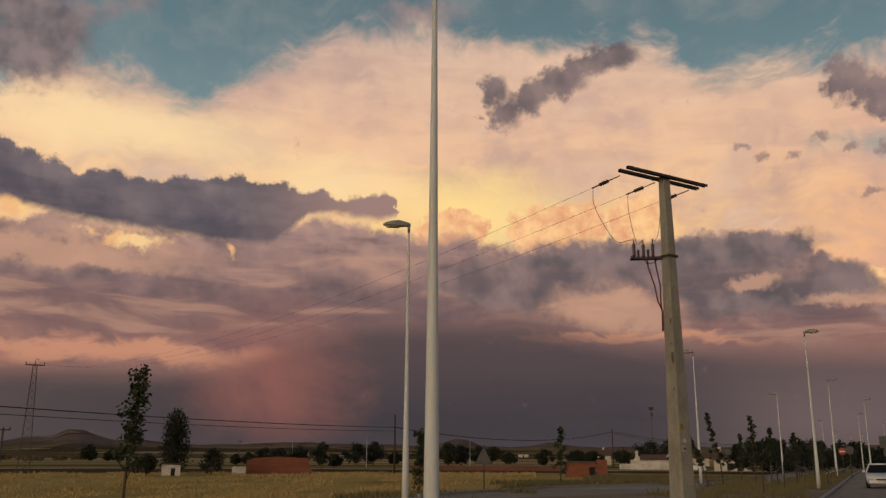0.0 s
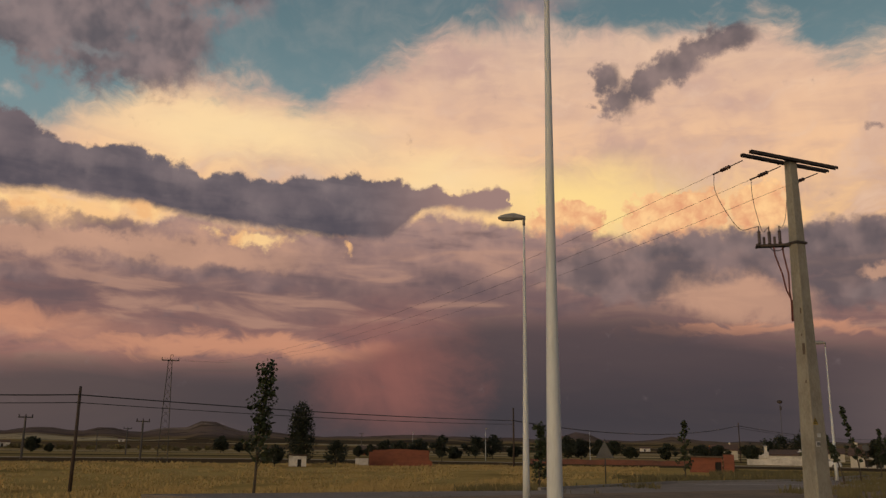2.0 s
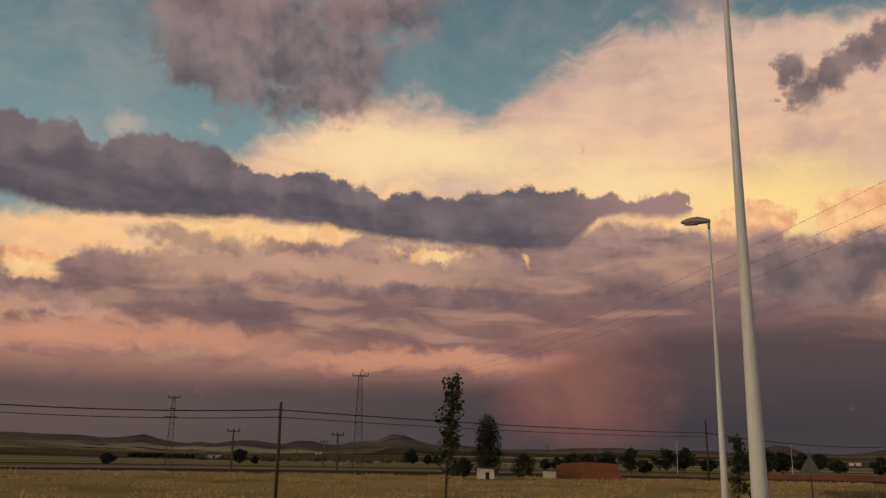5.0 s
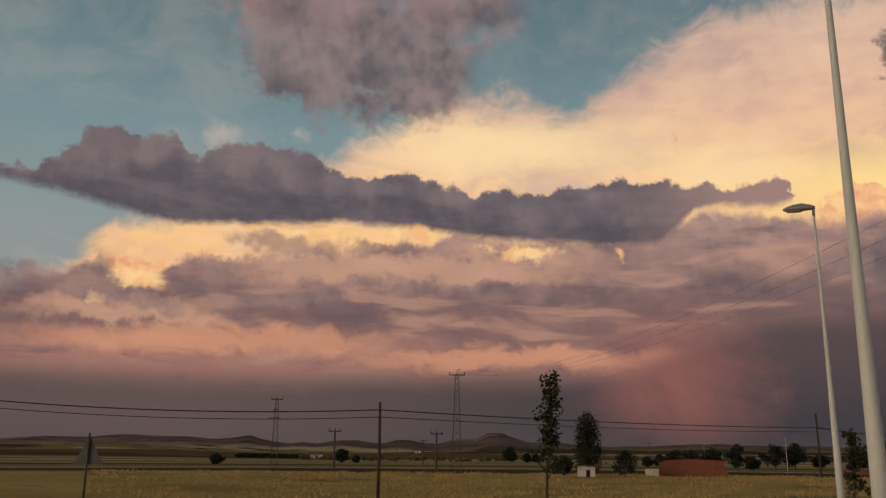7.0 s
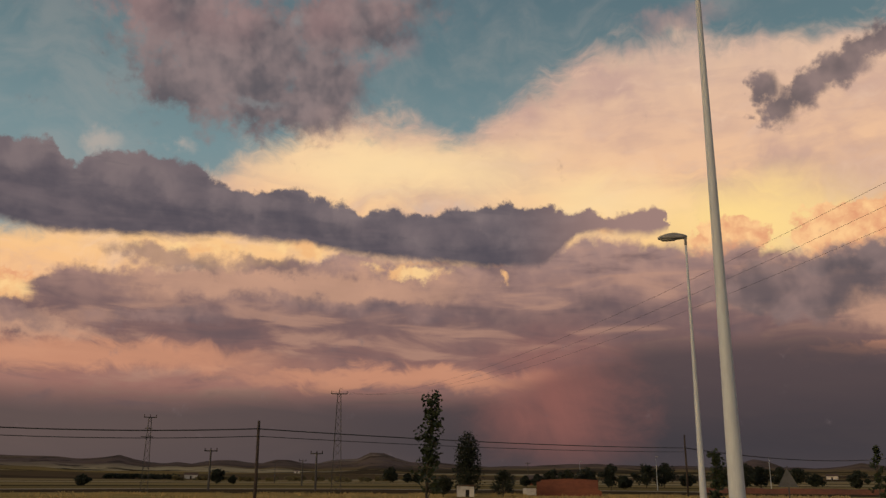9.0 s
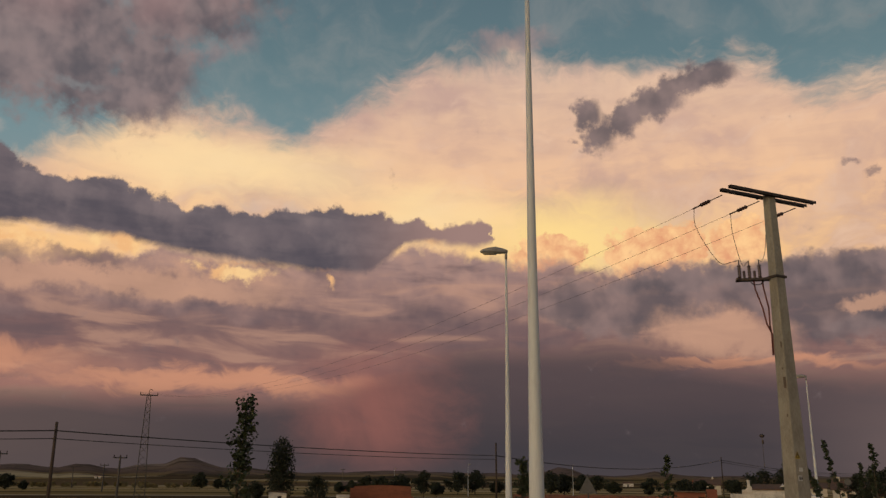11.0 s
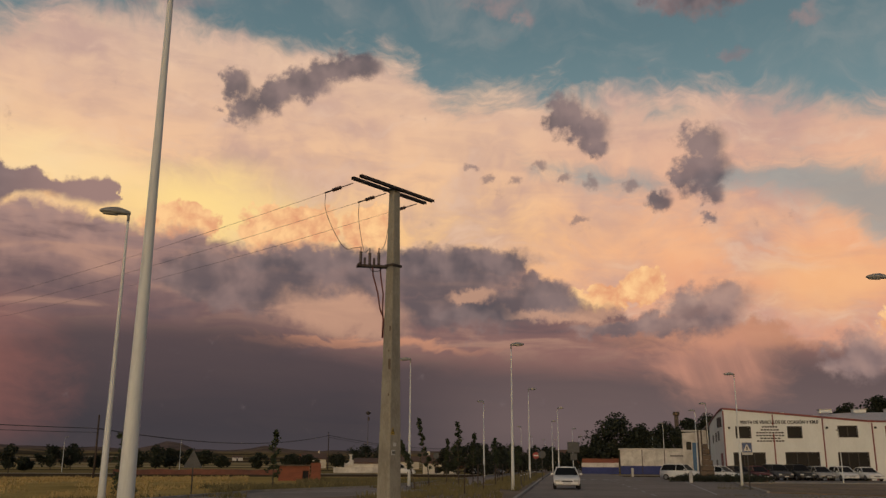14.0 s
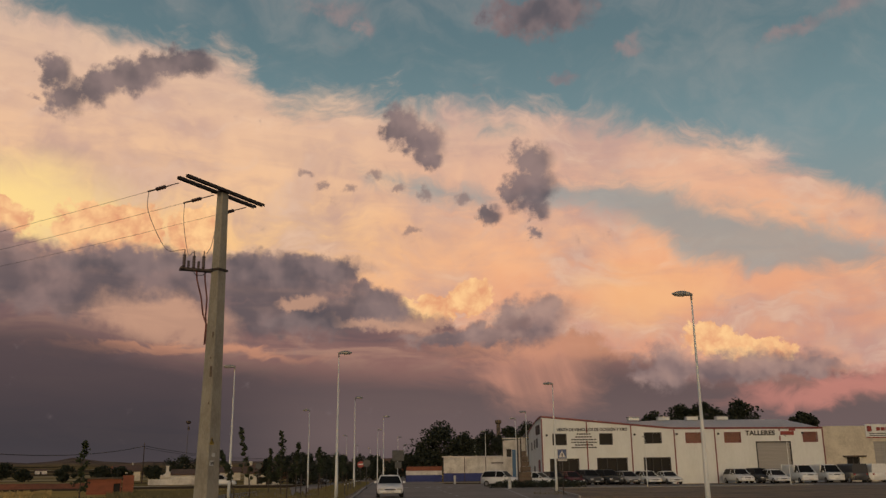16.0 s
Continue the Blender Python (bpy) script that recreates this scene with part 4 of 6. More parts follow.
def mast(u, d, z_base, h, w0, w1, arm, label, hook=False, turn=0.0, arms2=()):
    x, y = at(u, d)
    m = thing("lattice_mast", label, "pylon", pose(x, y, z_base, 0, 0, turn))
    n = max(6, int(h / 0.8))
    th = 0.035 if d < 150 else 0.05
    for sx, sy in ((-1, -1), (1, -1), (1, 1), (-1, 1)):
        part("leg", tubed([(sx * w0, sy * w0, 0), (sx * w1, sy * w1, h)], th * 1.25, 5), M_GALV, m)
    for face in range(4):
        bm = bmesh.new()
        for i in range(n):
            za, zb = h * i / n, h * (i + 1) / n
            wa, wb = w0 + (w1 - w0) * i / n, w0 + (w1 - w0) * (i + 1) / n
            s = 1 if i % 2 else -1
            a, b = Vector((s * wa, -wa, za)), Vector((-s * wb, -wb, zb))
            rot = Matrix.Rotation(face * math.pi / 2, 4, "Z")
            tube(bm, [rot @ a, rot @ b], th * 0.7, 4)
        part("bracing", bm, M_GALV, m)
    part("crossarm", boxed(-arm, arm, -0.05, 0.05, h - 0.12, h, 0.01), M_GALV, m)
    for z, half in arms2:
        part("crossarm", boxed(-half, half * 0.6, -0.05, 0.05, z - 0.1, z, 0.01), M_GALV, m)
    if hook:
        part("hook", tubed([(0, 0, h), (0, 0, h + 0.4), (0.1, 0, h + 0.62), (0.28, 0, h + 0.6), (0.32, 0, h + 0.4)], 0.03, 6), M_STEEL, m)
    for sx in (-1, 0, 1):
        part("insulator", bell(bmesh.new(), (sx * arm * 0.95, 0, h), (sx * arm * 0.95, 0, h + 0.28), 4, 0.03, 0.06), M_INSUL, m, "", True)
    return x, y, z_base + h


TAX, TAY, TAZ = mast(-25.35, 105, 0.0, 11.5, 0.58, 0.2, 0.98, "slim grey steel lattice mast with a short crossarm in the field", True, 25)
mast(-37.05, 110, -0.1, 8.7, 0.42, 0.15, 0.72, "leaning grey steel lattice mast with side brackets in the field", False, 37, ((7.4, 0.5), (6.4, 0.9)))


def timber_mast(u, d, h, label):
    x, y = at(u, d)
    m = thing("small_line_pole", label, "utility pole", pose(x, y, gz(x, y), 0, 0, -u))
    part("post", tubed([(0, 0, -0.2), (0, 0, h)], [0.16, 0.11], 8), M_GALV, m)
    part("crossarm", boxed(-0.85, 0.85, -0.06, 0.06, h - 0.25, h - 0.1, 0.02), M_GALV, m)
    for sx in (-0.75, 0, 0.75):
        part("insulator", bell(bmesh.new(), (sx, 0, h - 0.1), (sx, 0, h + 0.2), 3, 0.04, 0.08), M_INSUL, m)


timber_mast(-33.25, 120, 5.2, "thin grey line pole with a short crossarm far in the field")
timber_mast(-26.65, 120, 5.0, "thin grey line pole with a short crossarm far in the field")
timber_mast(-29.2, 330, 7.0, "thin grey line pole far in the field")
timber_mast(-13.0, 330, 7.5, "thin grey line pole far in the field")
timber_mast(-27.5, 200, 5.5, "thin grey line pole far in the field")

# ---- wooden poles and their cables ----
WOOD = []
DROPS = ((0.5, 0.95), (0.5, 0.97), (1.4, 1.82), (0.6, 1.0), (0.6, 1.0))   # how far below the tops the two cables hang
for u, d, top in ((-56.0, 62, 5.6), (-30.45, 58, 5.2), (-3.15, 100, 6.45), (10.9, 185, 7.75), (21.0, 330, 9.0)):
    x, y = at(u, d)
    z = gz(x, y)
    p = thing("wooden_pole", "dark tarred wooden pole with two black cables", "utility pole", pose(x, y, z), "wooden poles along the field")
    part("post", tubed([(0, 0, -0.3), (0.02, 0, (top - z) * 0.5), (0, 0, top - z)], [0.12, 0.105, 0.085], 10), M_WOOD, p, "", True)
    part("cap", tubed([(0, 0, top - z), (0, 0, top - z + 0.03)], [0.09, 0.05], 10), M_GALV, p)
    for dz in DROPS[len(WOOD)]:
        part("cable_clamp", boxed(-0.06, 0.06, -0.17, -0.08, top - z - dz - 0.05, top - z - dz + 0.05, 0.01), M_STEEL, p)
    WOOD.append(Vector((x, y, top)))


def hung(a, b, sag, n=20):
    return [Vector(a).lerp(Vector(b), k / n) - Vector((0, 0, 4 * sag * (k / n) * (1 - k / n))) for k in range(n + 1)]


for row, r in ((0, 0.036), (1, 0.024)):
    for k, (a, b) in enumerate(zip(WOOD, WOOD[1:])):
        if row and k == 2:
            continue
        a, b = (p + Vector((0, -0.13, -DROPS[q][row])) for p, q in ((a, k), (b, k + 1)))
        off = Vector((0, 0, 0))
        cab = tagged(new("telephone_cable", mesh_of("telephone_cable", tubed(hung(a + off, b + off, (0.45, 0.25, 1.6, 2.0)[k]), r if k < 2 else r * 1.5, 6), M_CABLE, True)), "black telephone cable slung between the wooden poles", "cable", "telephone cables")

# three bare conductors from the crossarm to the mast, with strain insulators and droppers
PM = pole.matrix_basis
ends = []
for i, x in enumerate((-1.52, -0.12, 1.3)):
    anchor = PM @ Vector((x, 0.25, HP - 0.12 if i else HP - 0.16))
    far_end = Vector((TAX, TAY, TAZ)) + Matrix.Rotation(radians(25), 3, "Z") @ Vector(((-0.93, 0, 0.93)[i], 0, 0.25))
    curve_pts = hung(anchor, far_end, 2.35, 40)
    way = (curve_pts[1] - curve_pts[0]).normalized()
    s0, s1, s2 = anchor, anchor + way * 0.45, anchor + way * 0.80
    chain = thing("strain_insulator", "brown strain insulator string at the crossarm", "insulator", Matrix.Translation(anchor), "strain insulators")
    part("link", tubed([(0, 0, 0), way * 0.46], 0.016, 6), M_STEEL, chain)
    part("sheds", bell(bmesh.new(), way * 0.46, way * 0.82, 4, 0.035, 0.062), M_INSUL, chain, "", True)
    part("clamp", tubed([way * 0.82, way * 1.12], [0.022, 0.026], 6), M_STEEL, chain)
    rest = [anchor + way * 1.1] + curve_pts[2:]
    tagged(new("conductor", mesh_of("conductor", tubed(rest, 0.0052, 5), M_WIRE, True)), "thin bare overhead conductor", "cable", "overhead conductors")
    ends.append(anchor + way * 1.08)
for i, (e, top) in enumerate(zip(ends, TOPS)):
    goal = PM @ Vector(top)
    mid = [e, e + Vector((0, 0, -0.5)), e.lerp(goal, 0.22) + Vector((0, 0, -0.75)), e.lerp(goal, 0.55) + Vector((0, 0, -0.78)), e.lerp(goal, 0.85) + Vector((0, 0, -0.28)), goal]
    if i == 2:
        mid = [e, e.lerp(goal, 0.35) + Vector((0, 0, -0.5)), e.lerp(goal, 0.75) + Vector((0, 0, -0.35)), goal]
    sm = []
    for k in range(len(mid) - 1):
        p0, p1, p2, p3 = mid[max(k - 1, 0)], mid[k], mid[k + 1], mid[min(k + 2, len(mid) - 1)]
        for q in range(6):
            t = q / 6
            sm.append(0.5 * ((2 * p1) + (p2 - p0) * t + (2 * p0 - 5 * p1 + 4 * p2 - p3) * t * t + (3 * p1 - p0 - 3 * p2 + p3) * t ** 3))
    sm.append(mid[-1])
    tagged(new("dropper_wire", mesh_of("dropper_wire", tubed(sm, 0.009, 5), M_WIRE, True)), "thin looping wire down to the cable end", "cable", "dropper wires")

# ---- trees and plants ----
RNG = random.Random(7)


def leaves(bm, centre, r, n, size, rng, squash=1.0):
    """n small bent leaves scattered in a ragged clump."""
    for _ in range(n):
        while True:
            p = Vector((rng.uniform(-1, 1), rng.uniform(-1, 1), rng.uniform(-1, 1)))
            if p.length < 1:
                break
        p = Vector(centre) + Vector((p.x * r, p.y * r, p.z * r * squash))
        s = size * rng.uniform(0.6, 1.3)
        rot = Euler((rng.uniform(-1.2, 1.2), rng.uniform(-1.2, 1.2), rng.uniform(0, 6.28))).to_matrix()
        a, b, c, d = (bm.verts.new(p + rot @ Vector(q)) for q in ((0, -s, 0), (s * 0.75, 0, s * 0.2), (0, s, 0), (-s * 0.75, 0, s * 0.2)))
        bm.faces.new((a, b, c))
        bm.faces.new((a, c, d))


def tree(name, u, d, h, crown_w, crown_from, label, seed, clumps=26, per=40, leaf=0.10, shape="round", mat=None, lean=0.0, z=None, group="", trunk=None):
    """Tapered trunk, limbs and a crown of leaf clumps with gaps."""
    rng = random.Random(seed)
    x, y = at(u, d)
    t = thing(name, label, "tree", pose(x, y, gz(x, y) if z is None else z), group)
    r0 = trunk or max(0.05, h * 0.018)
    top = Vector((lean, 0, h))
    path = [Vector((lean * (k / 6) ** 1.5 + rng.uniform(-0.03, 0.03) * h * 0.12, rng.uniform(-0.01, 0.01) * h, h * 0.92 * k / 6)) for k in range(7)]
    path[0] = Vector((0, 0, -0.1))
    bm = tubed(path, [r0 * (1.25 - 1.05 * k / 6) for k in range(7)], 8)
    centres = []
    for i in range(clumps):
        f = (i + rng.random()) / clumps
        zz = crown_from + (h - crown_from) * (0.04 + 0.94 * f)
        if shape == "round":
            w = crown_w * math.sqrt(max(0.03, 1 - (2 * f - 0.85) ** 2 * (1.0 if f > 0.42 else 1.3)))
        elif shape == "flame":
            w = crown_w * (0.35 + 0.9 * min(1, f * 4)) * (1 - f) ** 0.35 * 0.8
        else:
            w = crown_w * (0.45 + 0.75 * rng.random()) * (1.1 - 0.75 * f)
        a = rng.uniform(0, 6.28)
        rr = w * math.sqrt(rng.random()) if shape != "sapling" else w * rng.random()
        k = min(5.99, max(0, zz / (h * 0.92) * 6))
        axis = path[int(k)].lerp(path[min(6, int(k) + 1)], k - int(k))
        c = Vector((axis.x + rr * math.cos(a), axis.y + rr * math.sin(a), zz))
        centres.append(c)
        if i % 3 == 0 and zz > h * 0.25:
            start = path[0].lerp(axis, 0.0)
            zs = max(crown_from * 0.8, zz - (rr + 0.3) * 0.9)
            kk = min(5.99, max(0, zs / (h * 0.92) * 6))
            st0 = path[int(kk)].lerp(path[min(6, int(kk) + 1)], kk - int(kk))
            tube(bm, [st0, st0.lerp(c, 0.5) + Vector((0, 0, 0.05 * h * rng.random())), c], [r0 * 0.45, r0 * 0.3, r0 * 0.12], 5)
    part("trunk", bm, M_BARK, t, "", True)
    cb = bmesh.new()
    cr = crown_w * (0.42 if shape == "round" else 0.45)
    for c in centres:
        leaves(cb, c, cr * rng.uniform(0.55, 1.1), int(per * rng.uniform(0.6, 1.3)), leaf, rng, 0.85 if shape == "round" else (1.9 if shape == "flame" else 0.9))
    part("crown", cb, mat or M_LEAF, t)
    return t


SAP = "young street tree with a thin trunk and sparse dark leaves"
tree("young_tree", -19.75, 38, 5.75, 0.95, 1.6, SAP, 11, 34, 30, 0.105, "sapling", None, 0.32, trunk=0.06)
tree("young_tree", -1.55, 44, 3.25, 0.66, 0.5, SAP, 12, 26, 30, 0.09, "sapling", None, 0.1, trunk=0.04)
tree("young_tree", 7.55, 59, 3.85, 0.5, 0.7, SAP, 13, 24, 28, 0.09, "sapling", None, 0.05, trunk=0.04)
for u, d, h, w, lean, sd in ((14.75, 62, 3.6, 0.35, -0.2, 14), (16.6, 52, 2.9, 0.35, -0.9, 20), (17.5, 57, 4.35, 0.34, -0.75, 15), (19.4, 60, 4.35, 0.42, -0.1, 16), (20.3, 68, 3.9, 0.40, 0.1, 17), (21.9, 76, 3.7, 0.45, -0.25, 18), (18.6, 74, 3.6, 0.4, 0.1, 19), (22.7, 90, 3.6, 0.5, 0.1, 21), (23.2, 104, 3.6, 0.5, 0, 22)):
    tree("young_tree", u, d, h, w, 1.1, "young street tree with sparse leaves on the planted strip", sd, 18, 24, 0.095, "sapling", None, lean, 0.1, "young trees on the planted strip", 0.04)
tree("poplar", -16.95, 100, 6.2, 1.75, 0.4, "tall dark poplar clump beside the small white hut", 31, 90, 46, 0.13, "flame", M_LEAF_DARK)
for u, d, h, w, sd in ((-18.5, 92, 1.95, 0.98, 32), (-14.65, 93, 2.45, 1.4, 33), (-10.55, 170, 3.0, 1.9, 34), (-9.3, 175, 3.2, 2.6, 35), (-7.8, 140, 3.7, 1.75, 36), (-6.95, 145, 2.0, 1.1, 37), (-5.6, 185, 4.2, 2.6, 38), (-4.5, 190, 4.5, 2.8, 39),
                       (-12.4, 190, 2.4, 1.3, 40), (-13.2, 180, 2.1, 1.1, 61), (-21.85, 320, 5.0, 2.8, 41), (-20.7, 330, 3.2, 1.6, 42), (-20.2, 330, 3.0, 1.5, 43), (0.3, 180, 4.2, 2.7, 44), (1.2, 185, 4.0, 2.4, 45), (-0.8, 190, 3.6, 2.2, 46), (2.3, 260, 4.6, 3.0, 47), (4.3, 250, 2.8, 2.2, 48), (6.6, 190, 3.2, 1.8, 49), (8.6, 210, 3.2, 2.4, 50), (9.7, 200, 3.0, 2.0, 51), (-32.75, 230, 3.4, 1.9, 52), (-31.8, 230, 1.8, 1.0, 53), (-40.6, 190, 1.7, 1.5, 54), (-3.1, 200, 2.6, 1.8, 55), (-11.4, 240, 3.6, 2.4, 56), (11.6, 260, 3.6, 3.2, 57), (3.2, 320, 5.0, 4.0, 58)):
    tree("field_tree", u, d, h, w, h * 0.22, "dark round tree at the edge of the fields", sd, 26, 58, max(0.11, d * 0.0012), "round", M_LEAF_DARK, 0.0, None, "field trees")
for u, d, h, w, sd in ((13.3, 260, 6.0, 5.0, 71), (14.6, 260, 6.6, 5.5, 72), (18.4, 125, 3.4, 1.6, 73), (19.3, 120, 4.0, 1.9, 74), (20.2, 125, 4.3, 2.1, 75), (21.1, 120, 3.9, 2.0, 76), (21.9, 130, 4.2, 2.2, 77), (22.7, 140, 4.3, 2.3, 78), (23.3, 150, 4.2, 2.3, 79), (24.2, 165, 4.4, 2.4, 80), (24.9, 185, 4.8, 2.7, 81), (25.4, 190, 4.6, 2.6, 82), (26.6, 210, 4.4, 2.8, 83), (27.2, 200, 5.0, 2.9, 84), (20.6, 150, 4.6, 2.3, 85), (22.3, 170, 4.6, 2.6, 86)):
    tree("roadside_tree", u, d, h, w, 0.5, "dense dark tree along the far side of the street", sd, 28, 56, max(0.12, d * 0.0012), "round", M_LEAF_DARK, 0.0, 0.0, "roadside trees")
for u, d, h, w, sd in ((29.4, 172, 9.9, 5.4, 91), (31.0, 176, 8.4, 3.2, 92), (28.2, 176, 6.0, 2.8, 93), (32.6, 205, 10.2, 3.8, 94), (33.9, 210, 11.4, 4.0, 95), (35.2, 200, 11.6, 3.6, 96), (31.9, 210, 8.5, 3.0, 97)):
    tree("large_tree", u, d, h, w, h * 0.2, "large dark broad-crowned tree behind the white wall", sd, 52, 80, 0.28, "round", M_LEAF_DARK, 0.0, 0.0, "large trees behind the wall")
for u, d, h, w, sd in ((43.2, 150, 10.4, 3.0, 101), (45.0, 150, 11.4, 3.2, 102), (46.2, 150, 11.7, 3.0, 103), (48.5, 150, 12.0, 3.4, 104), (52.0, 150, 9.9, 2.4, 105), (47.2, 152, 10.6, 2.6, 106)):
    tree("stone_pine", u, d, h, w, h * 0.55, "dark flat-topped pine behind the warehouse", sd, 40, 80, 0.24, "round", M_LEAF_DARK, 0.0, 0.0, "pines behind the warehouse")


def bush(u, d, w, h, label, seed, mat=None, group=""):
    rng = random.Random(seed)
    x, y = at(u, d)
    b = thing("bush", label, "bush", pose(x, y, gz(x, y) - 0.05), group)
    stems = bmesh.new()
    for _ in range(6):
        tube(stems, [(0, 0, 0), (rng.uniform(-w, w) * 0.6, rng.uniform(-w, w) * 0.4, h * 0.7)], [0.03, 0.01], 4)
    part("stems", stems, M_BARK, b)
    bm = bmesh.new()
    for _ in range(14):
        leaves(bm, (rng.uniform(-w, w), rng.uniform(-w, w) * 0.6, h * rng.uniform(0.25, 0.75)), h * 0.42, 30, max(0.05, d * 0.0009), rng)
    part("foliage", bm, mat or M_LEAF_DARK, b)


for k in range(13):
    bush(33.2 + k * 0.42, 88 + (k % 3) * 1.5, 0.9, 0.75, "low dark clipped bush on the traffic island", 200 + k, None, "bushes on the island")
for k in range(16):
    bush(-35.0 + k * 0.95 + 0.3 * math.sin(k * 2.1), 430 + 30 * math.sin(k), 3.2, 2.2, "olive-brown scrub along a far field edge", 230 + k, M_GREENGRASS, "scrub along the field edge")
for k in range(12):
    bush(-39.2 + k * 0.36, 520 + 12 * (k % 2) * 3, 1.8, 2.6, "dark olive tree in a far planted row", 260 + k, None, "olive row")


def blades(name, spots, h, mat, label, seed):
    """A sheet of grass blades over the given (bearing, distance) boxes."""
    rng = random.Random(seed)
    vs, fs = [], []
    for u0, u1, d0, d1, n, hk in spots:
        for _ in range(n):
            d = math.sqrt(rng.uniform(d0 * d0, d1 * d1))
            x, y = at(rng.uniform(u0, u1), d)
            if noise.noise((x * 0.22, y * 0.22, 2.0)) < -0.12 + 0.25 * rng.random():
                continue
            z = gz(x, y) - 0.02
            hh = h * hk * rng.uniform(0.5, 1.25)
            w = 0.018 + 0.0007 * d
            a = rng.uniform(0, 3.14)
            bx, by = rng.uniform(-0.35, 0.35) * hh, rng.uniform(-0.35, 0.35) * hh
            k = len(vs)
            vs += [(x - w * math.cos(a), y - w * math.sin(a), z), (x + w * math.cos(a), y + w * math.sin(a), z), (x + bx * 0.4 + w * 0.5, y + by * 0.4, z + hh * 0.6), (x + bx, y + by, z + hh)]
            fs += [(k, k + 1, k + 2), (k, k + 2, k + 3)]
    me = bpy.data.meshes.new(name)
    me.from_pydata(vs, [], fs)
    me.materials.append(mat)
    return tagged(new(name, me), label, "grass", kind="stuff")


blades("dry_grass", ((-48, 0.5, 30, 60, 26000, 1.0), (-48, 6, 60, 104, 22000, 0.8)), 0.30, M_DRY, "sparse dry straw and stubble over the field", 5)
blades("verge_grass", ((-7, 6, 36, 47, 5000, 1.2), (3, 15, 57, 66, 5000, 1.0), (9, 20, 66, 92, 6000, 0.9), (-14, -5, 30, 40, 3000, 1.0)), 0.36, M_GREENGRASS, "rough green-brown grass on the road verge", 6)
rng = random.Random(9)
vs, fs = [], []
for _ in range(9000):
    s = rng.uniform(35, 130)
    lo, hi = (-9.6 + (s - 44) * 0.05, -2.5) if s < 62 else (-6.5 + (s - 62) * 0.02, -2.5)
    x, y = st(s, rng.uniform(max(lo, -9), hi))
    if noise.noise((x * 0.4, y * 0.4, 7.0)) < 0.02:
        continue
    hh, w, k = rng.uniform(0.08, 0.4), 0.02 + s * 0.0006, len(vs)
    vs += [(x - w, y, 0.09), (x + w, y, 0.09), (x + rng.uniform(-0.1, 0.1), y, 0.09 + hh)]
    fs.append((k, k + 1, k + 2))
me = bpy.data.meshes.new("strip_weeds")
me.from_pydata(vs, [], fs)
me.materials.append(M_GREENGRASS)
tagged(new("strip_weeds", me), "patchy weeds on the planted strip", "grass", kind="stuff")

blades("forecourt_weeds", ((35.5, 52, 46, 84, 9000, 0.7),), 0.22, M_GREENGRASS, "brown weeds on the earth strip by the forecourt", 8)

# ---- buildings ----


def text_on(body, size, depth, m, mat, parent, name="lettering", align="CENTER"):
    cu = bpy.data.curves.new(name, "FONT")
    cu.offset = size * 0.03
    cu.body, cu.size, cu.extrude, cu.align_x, cu.align_y = body, size, depth, align, "CENTER"
    tmp = bpy.data.objects.new("tmp_text", cu)
    scene.collection.objects.link(tmp)
    me = bpy.data.meshes.new_from_object(tmp.evaluated_get(bpy.context.evaluated_depsgraph_get()))
    bpy.data.objects.remove(tmp)
    me.transform(m)
    me.materials.clear()
    me.materials.append(mat)
    ob = new(name, me)
    ob.parent = parent
    return ob


def framed(parent, name, x0, x1, z0, z1, y, frame_mat, pane_mat, bars=0, proud=0.05, label=""):
    """A window or opening in a wall that faces -y at the plane y: recessed pane, frame, sill."""
    w = part(name, boxed(x0, x1, y + 0.10, y + 0.14, z0, z1), pane_mat, parent, label)
    t = 0.09
    fr = bmesh.new()
    box(fr, x0 - t, x1 + t, y - proud, y + 0.10, z1, z1 + t)
    box(fr, x0 - t, x1 + t, y - proud, y + 0.10, z0 - t, z0)
    box(fr, x0 - t, x0, y - proud, y + 0.10, z0, z1)
    box(fr, x1, x1 + t, y - proud, y + 0.10, z0, z1)
    for k in range(bars):
        xx = x0 + (x1 - x0) * (k + 1) / (bars + 1)
        box(fr, xx - 0.05, xx + 0.05, y - proud * 0.5, y + 0.10, z0, z1)
    part("frame", fr, frame_mat, w)
    return w


def wall_with_holes(x0, x1, top, holes, y0, y1):
    """A wall from x0 to x1 between planes y0 and y1 with square holes; top(x) is its height."""
    xs = sorted({x0, x1, *[h[0] for h in holes], *[h[1] for h in holes], *[x0 + (x1 - x0) * k / 12 for k in range(13)]})
    bm = bmesh.new()
    for a, b in zip(xs, xs[1:]):
        if b - a < 1e-4:
            continue
        cuts = sorted([(h[2], h[3]) for h in holes if h[0] <= a + 1e-6 and h[1] >= b - 1e-6])
        z, spans = 0.0, []
        for lo, hi in cuts:
            if lo > z + 1e-4:
                spans.append((z, lo, False))
            z = hi
        spans.append((z, None, True))
        for lo, hi, last in spans:
            za, zb = (top(a), top(b)) if last else (hi, hi)
            v = [bm.verts.new(p) for p in ((a, y0, lo), (b, y0, lo), (b, y0, zb), (a, y0, za), (a, y1, lo), (b, y1, lo), (b, y1, zb), (a, y1, za))]
            for q in ((0, 1, 2, 3), (5, 4, 7, 6), (4, 0, 3, 7), (1, 5, 6, 2), (3, 2, 6, 7), (4, 5, 1, 0)):
                bm.faces.new([v[i] for i in q])
    bmesh.ops.remove_doubles(bm, verts=bm.verts, dist=1e-4)
    return bm


VIEW = 29.5            # bearing at which the warehouse front is met square on
FRONT = 104.0


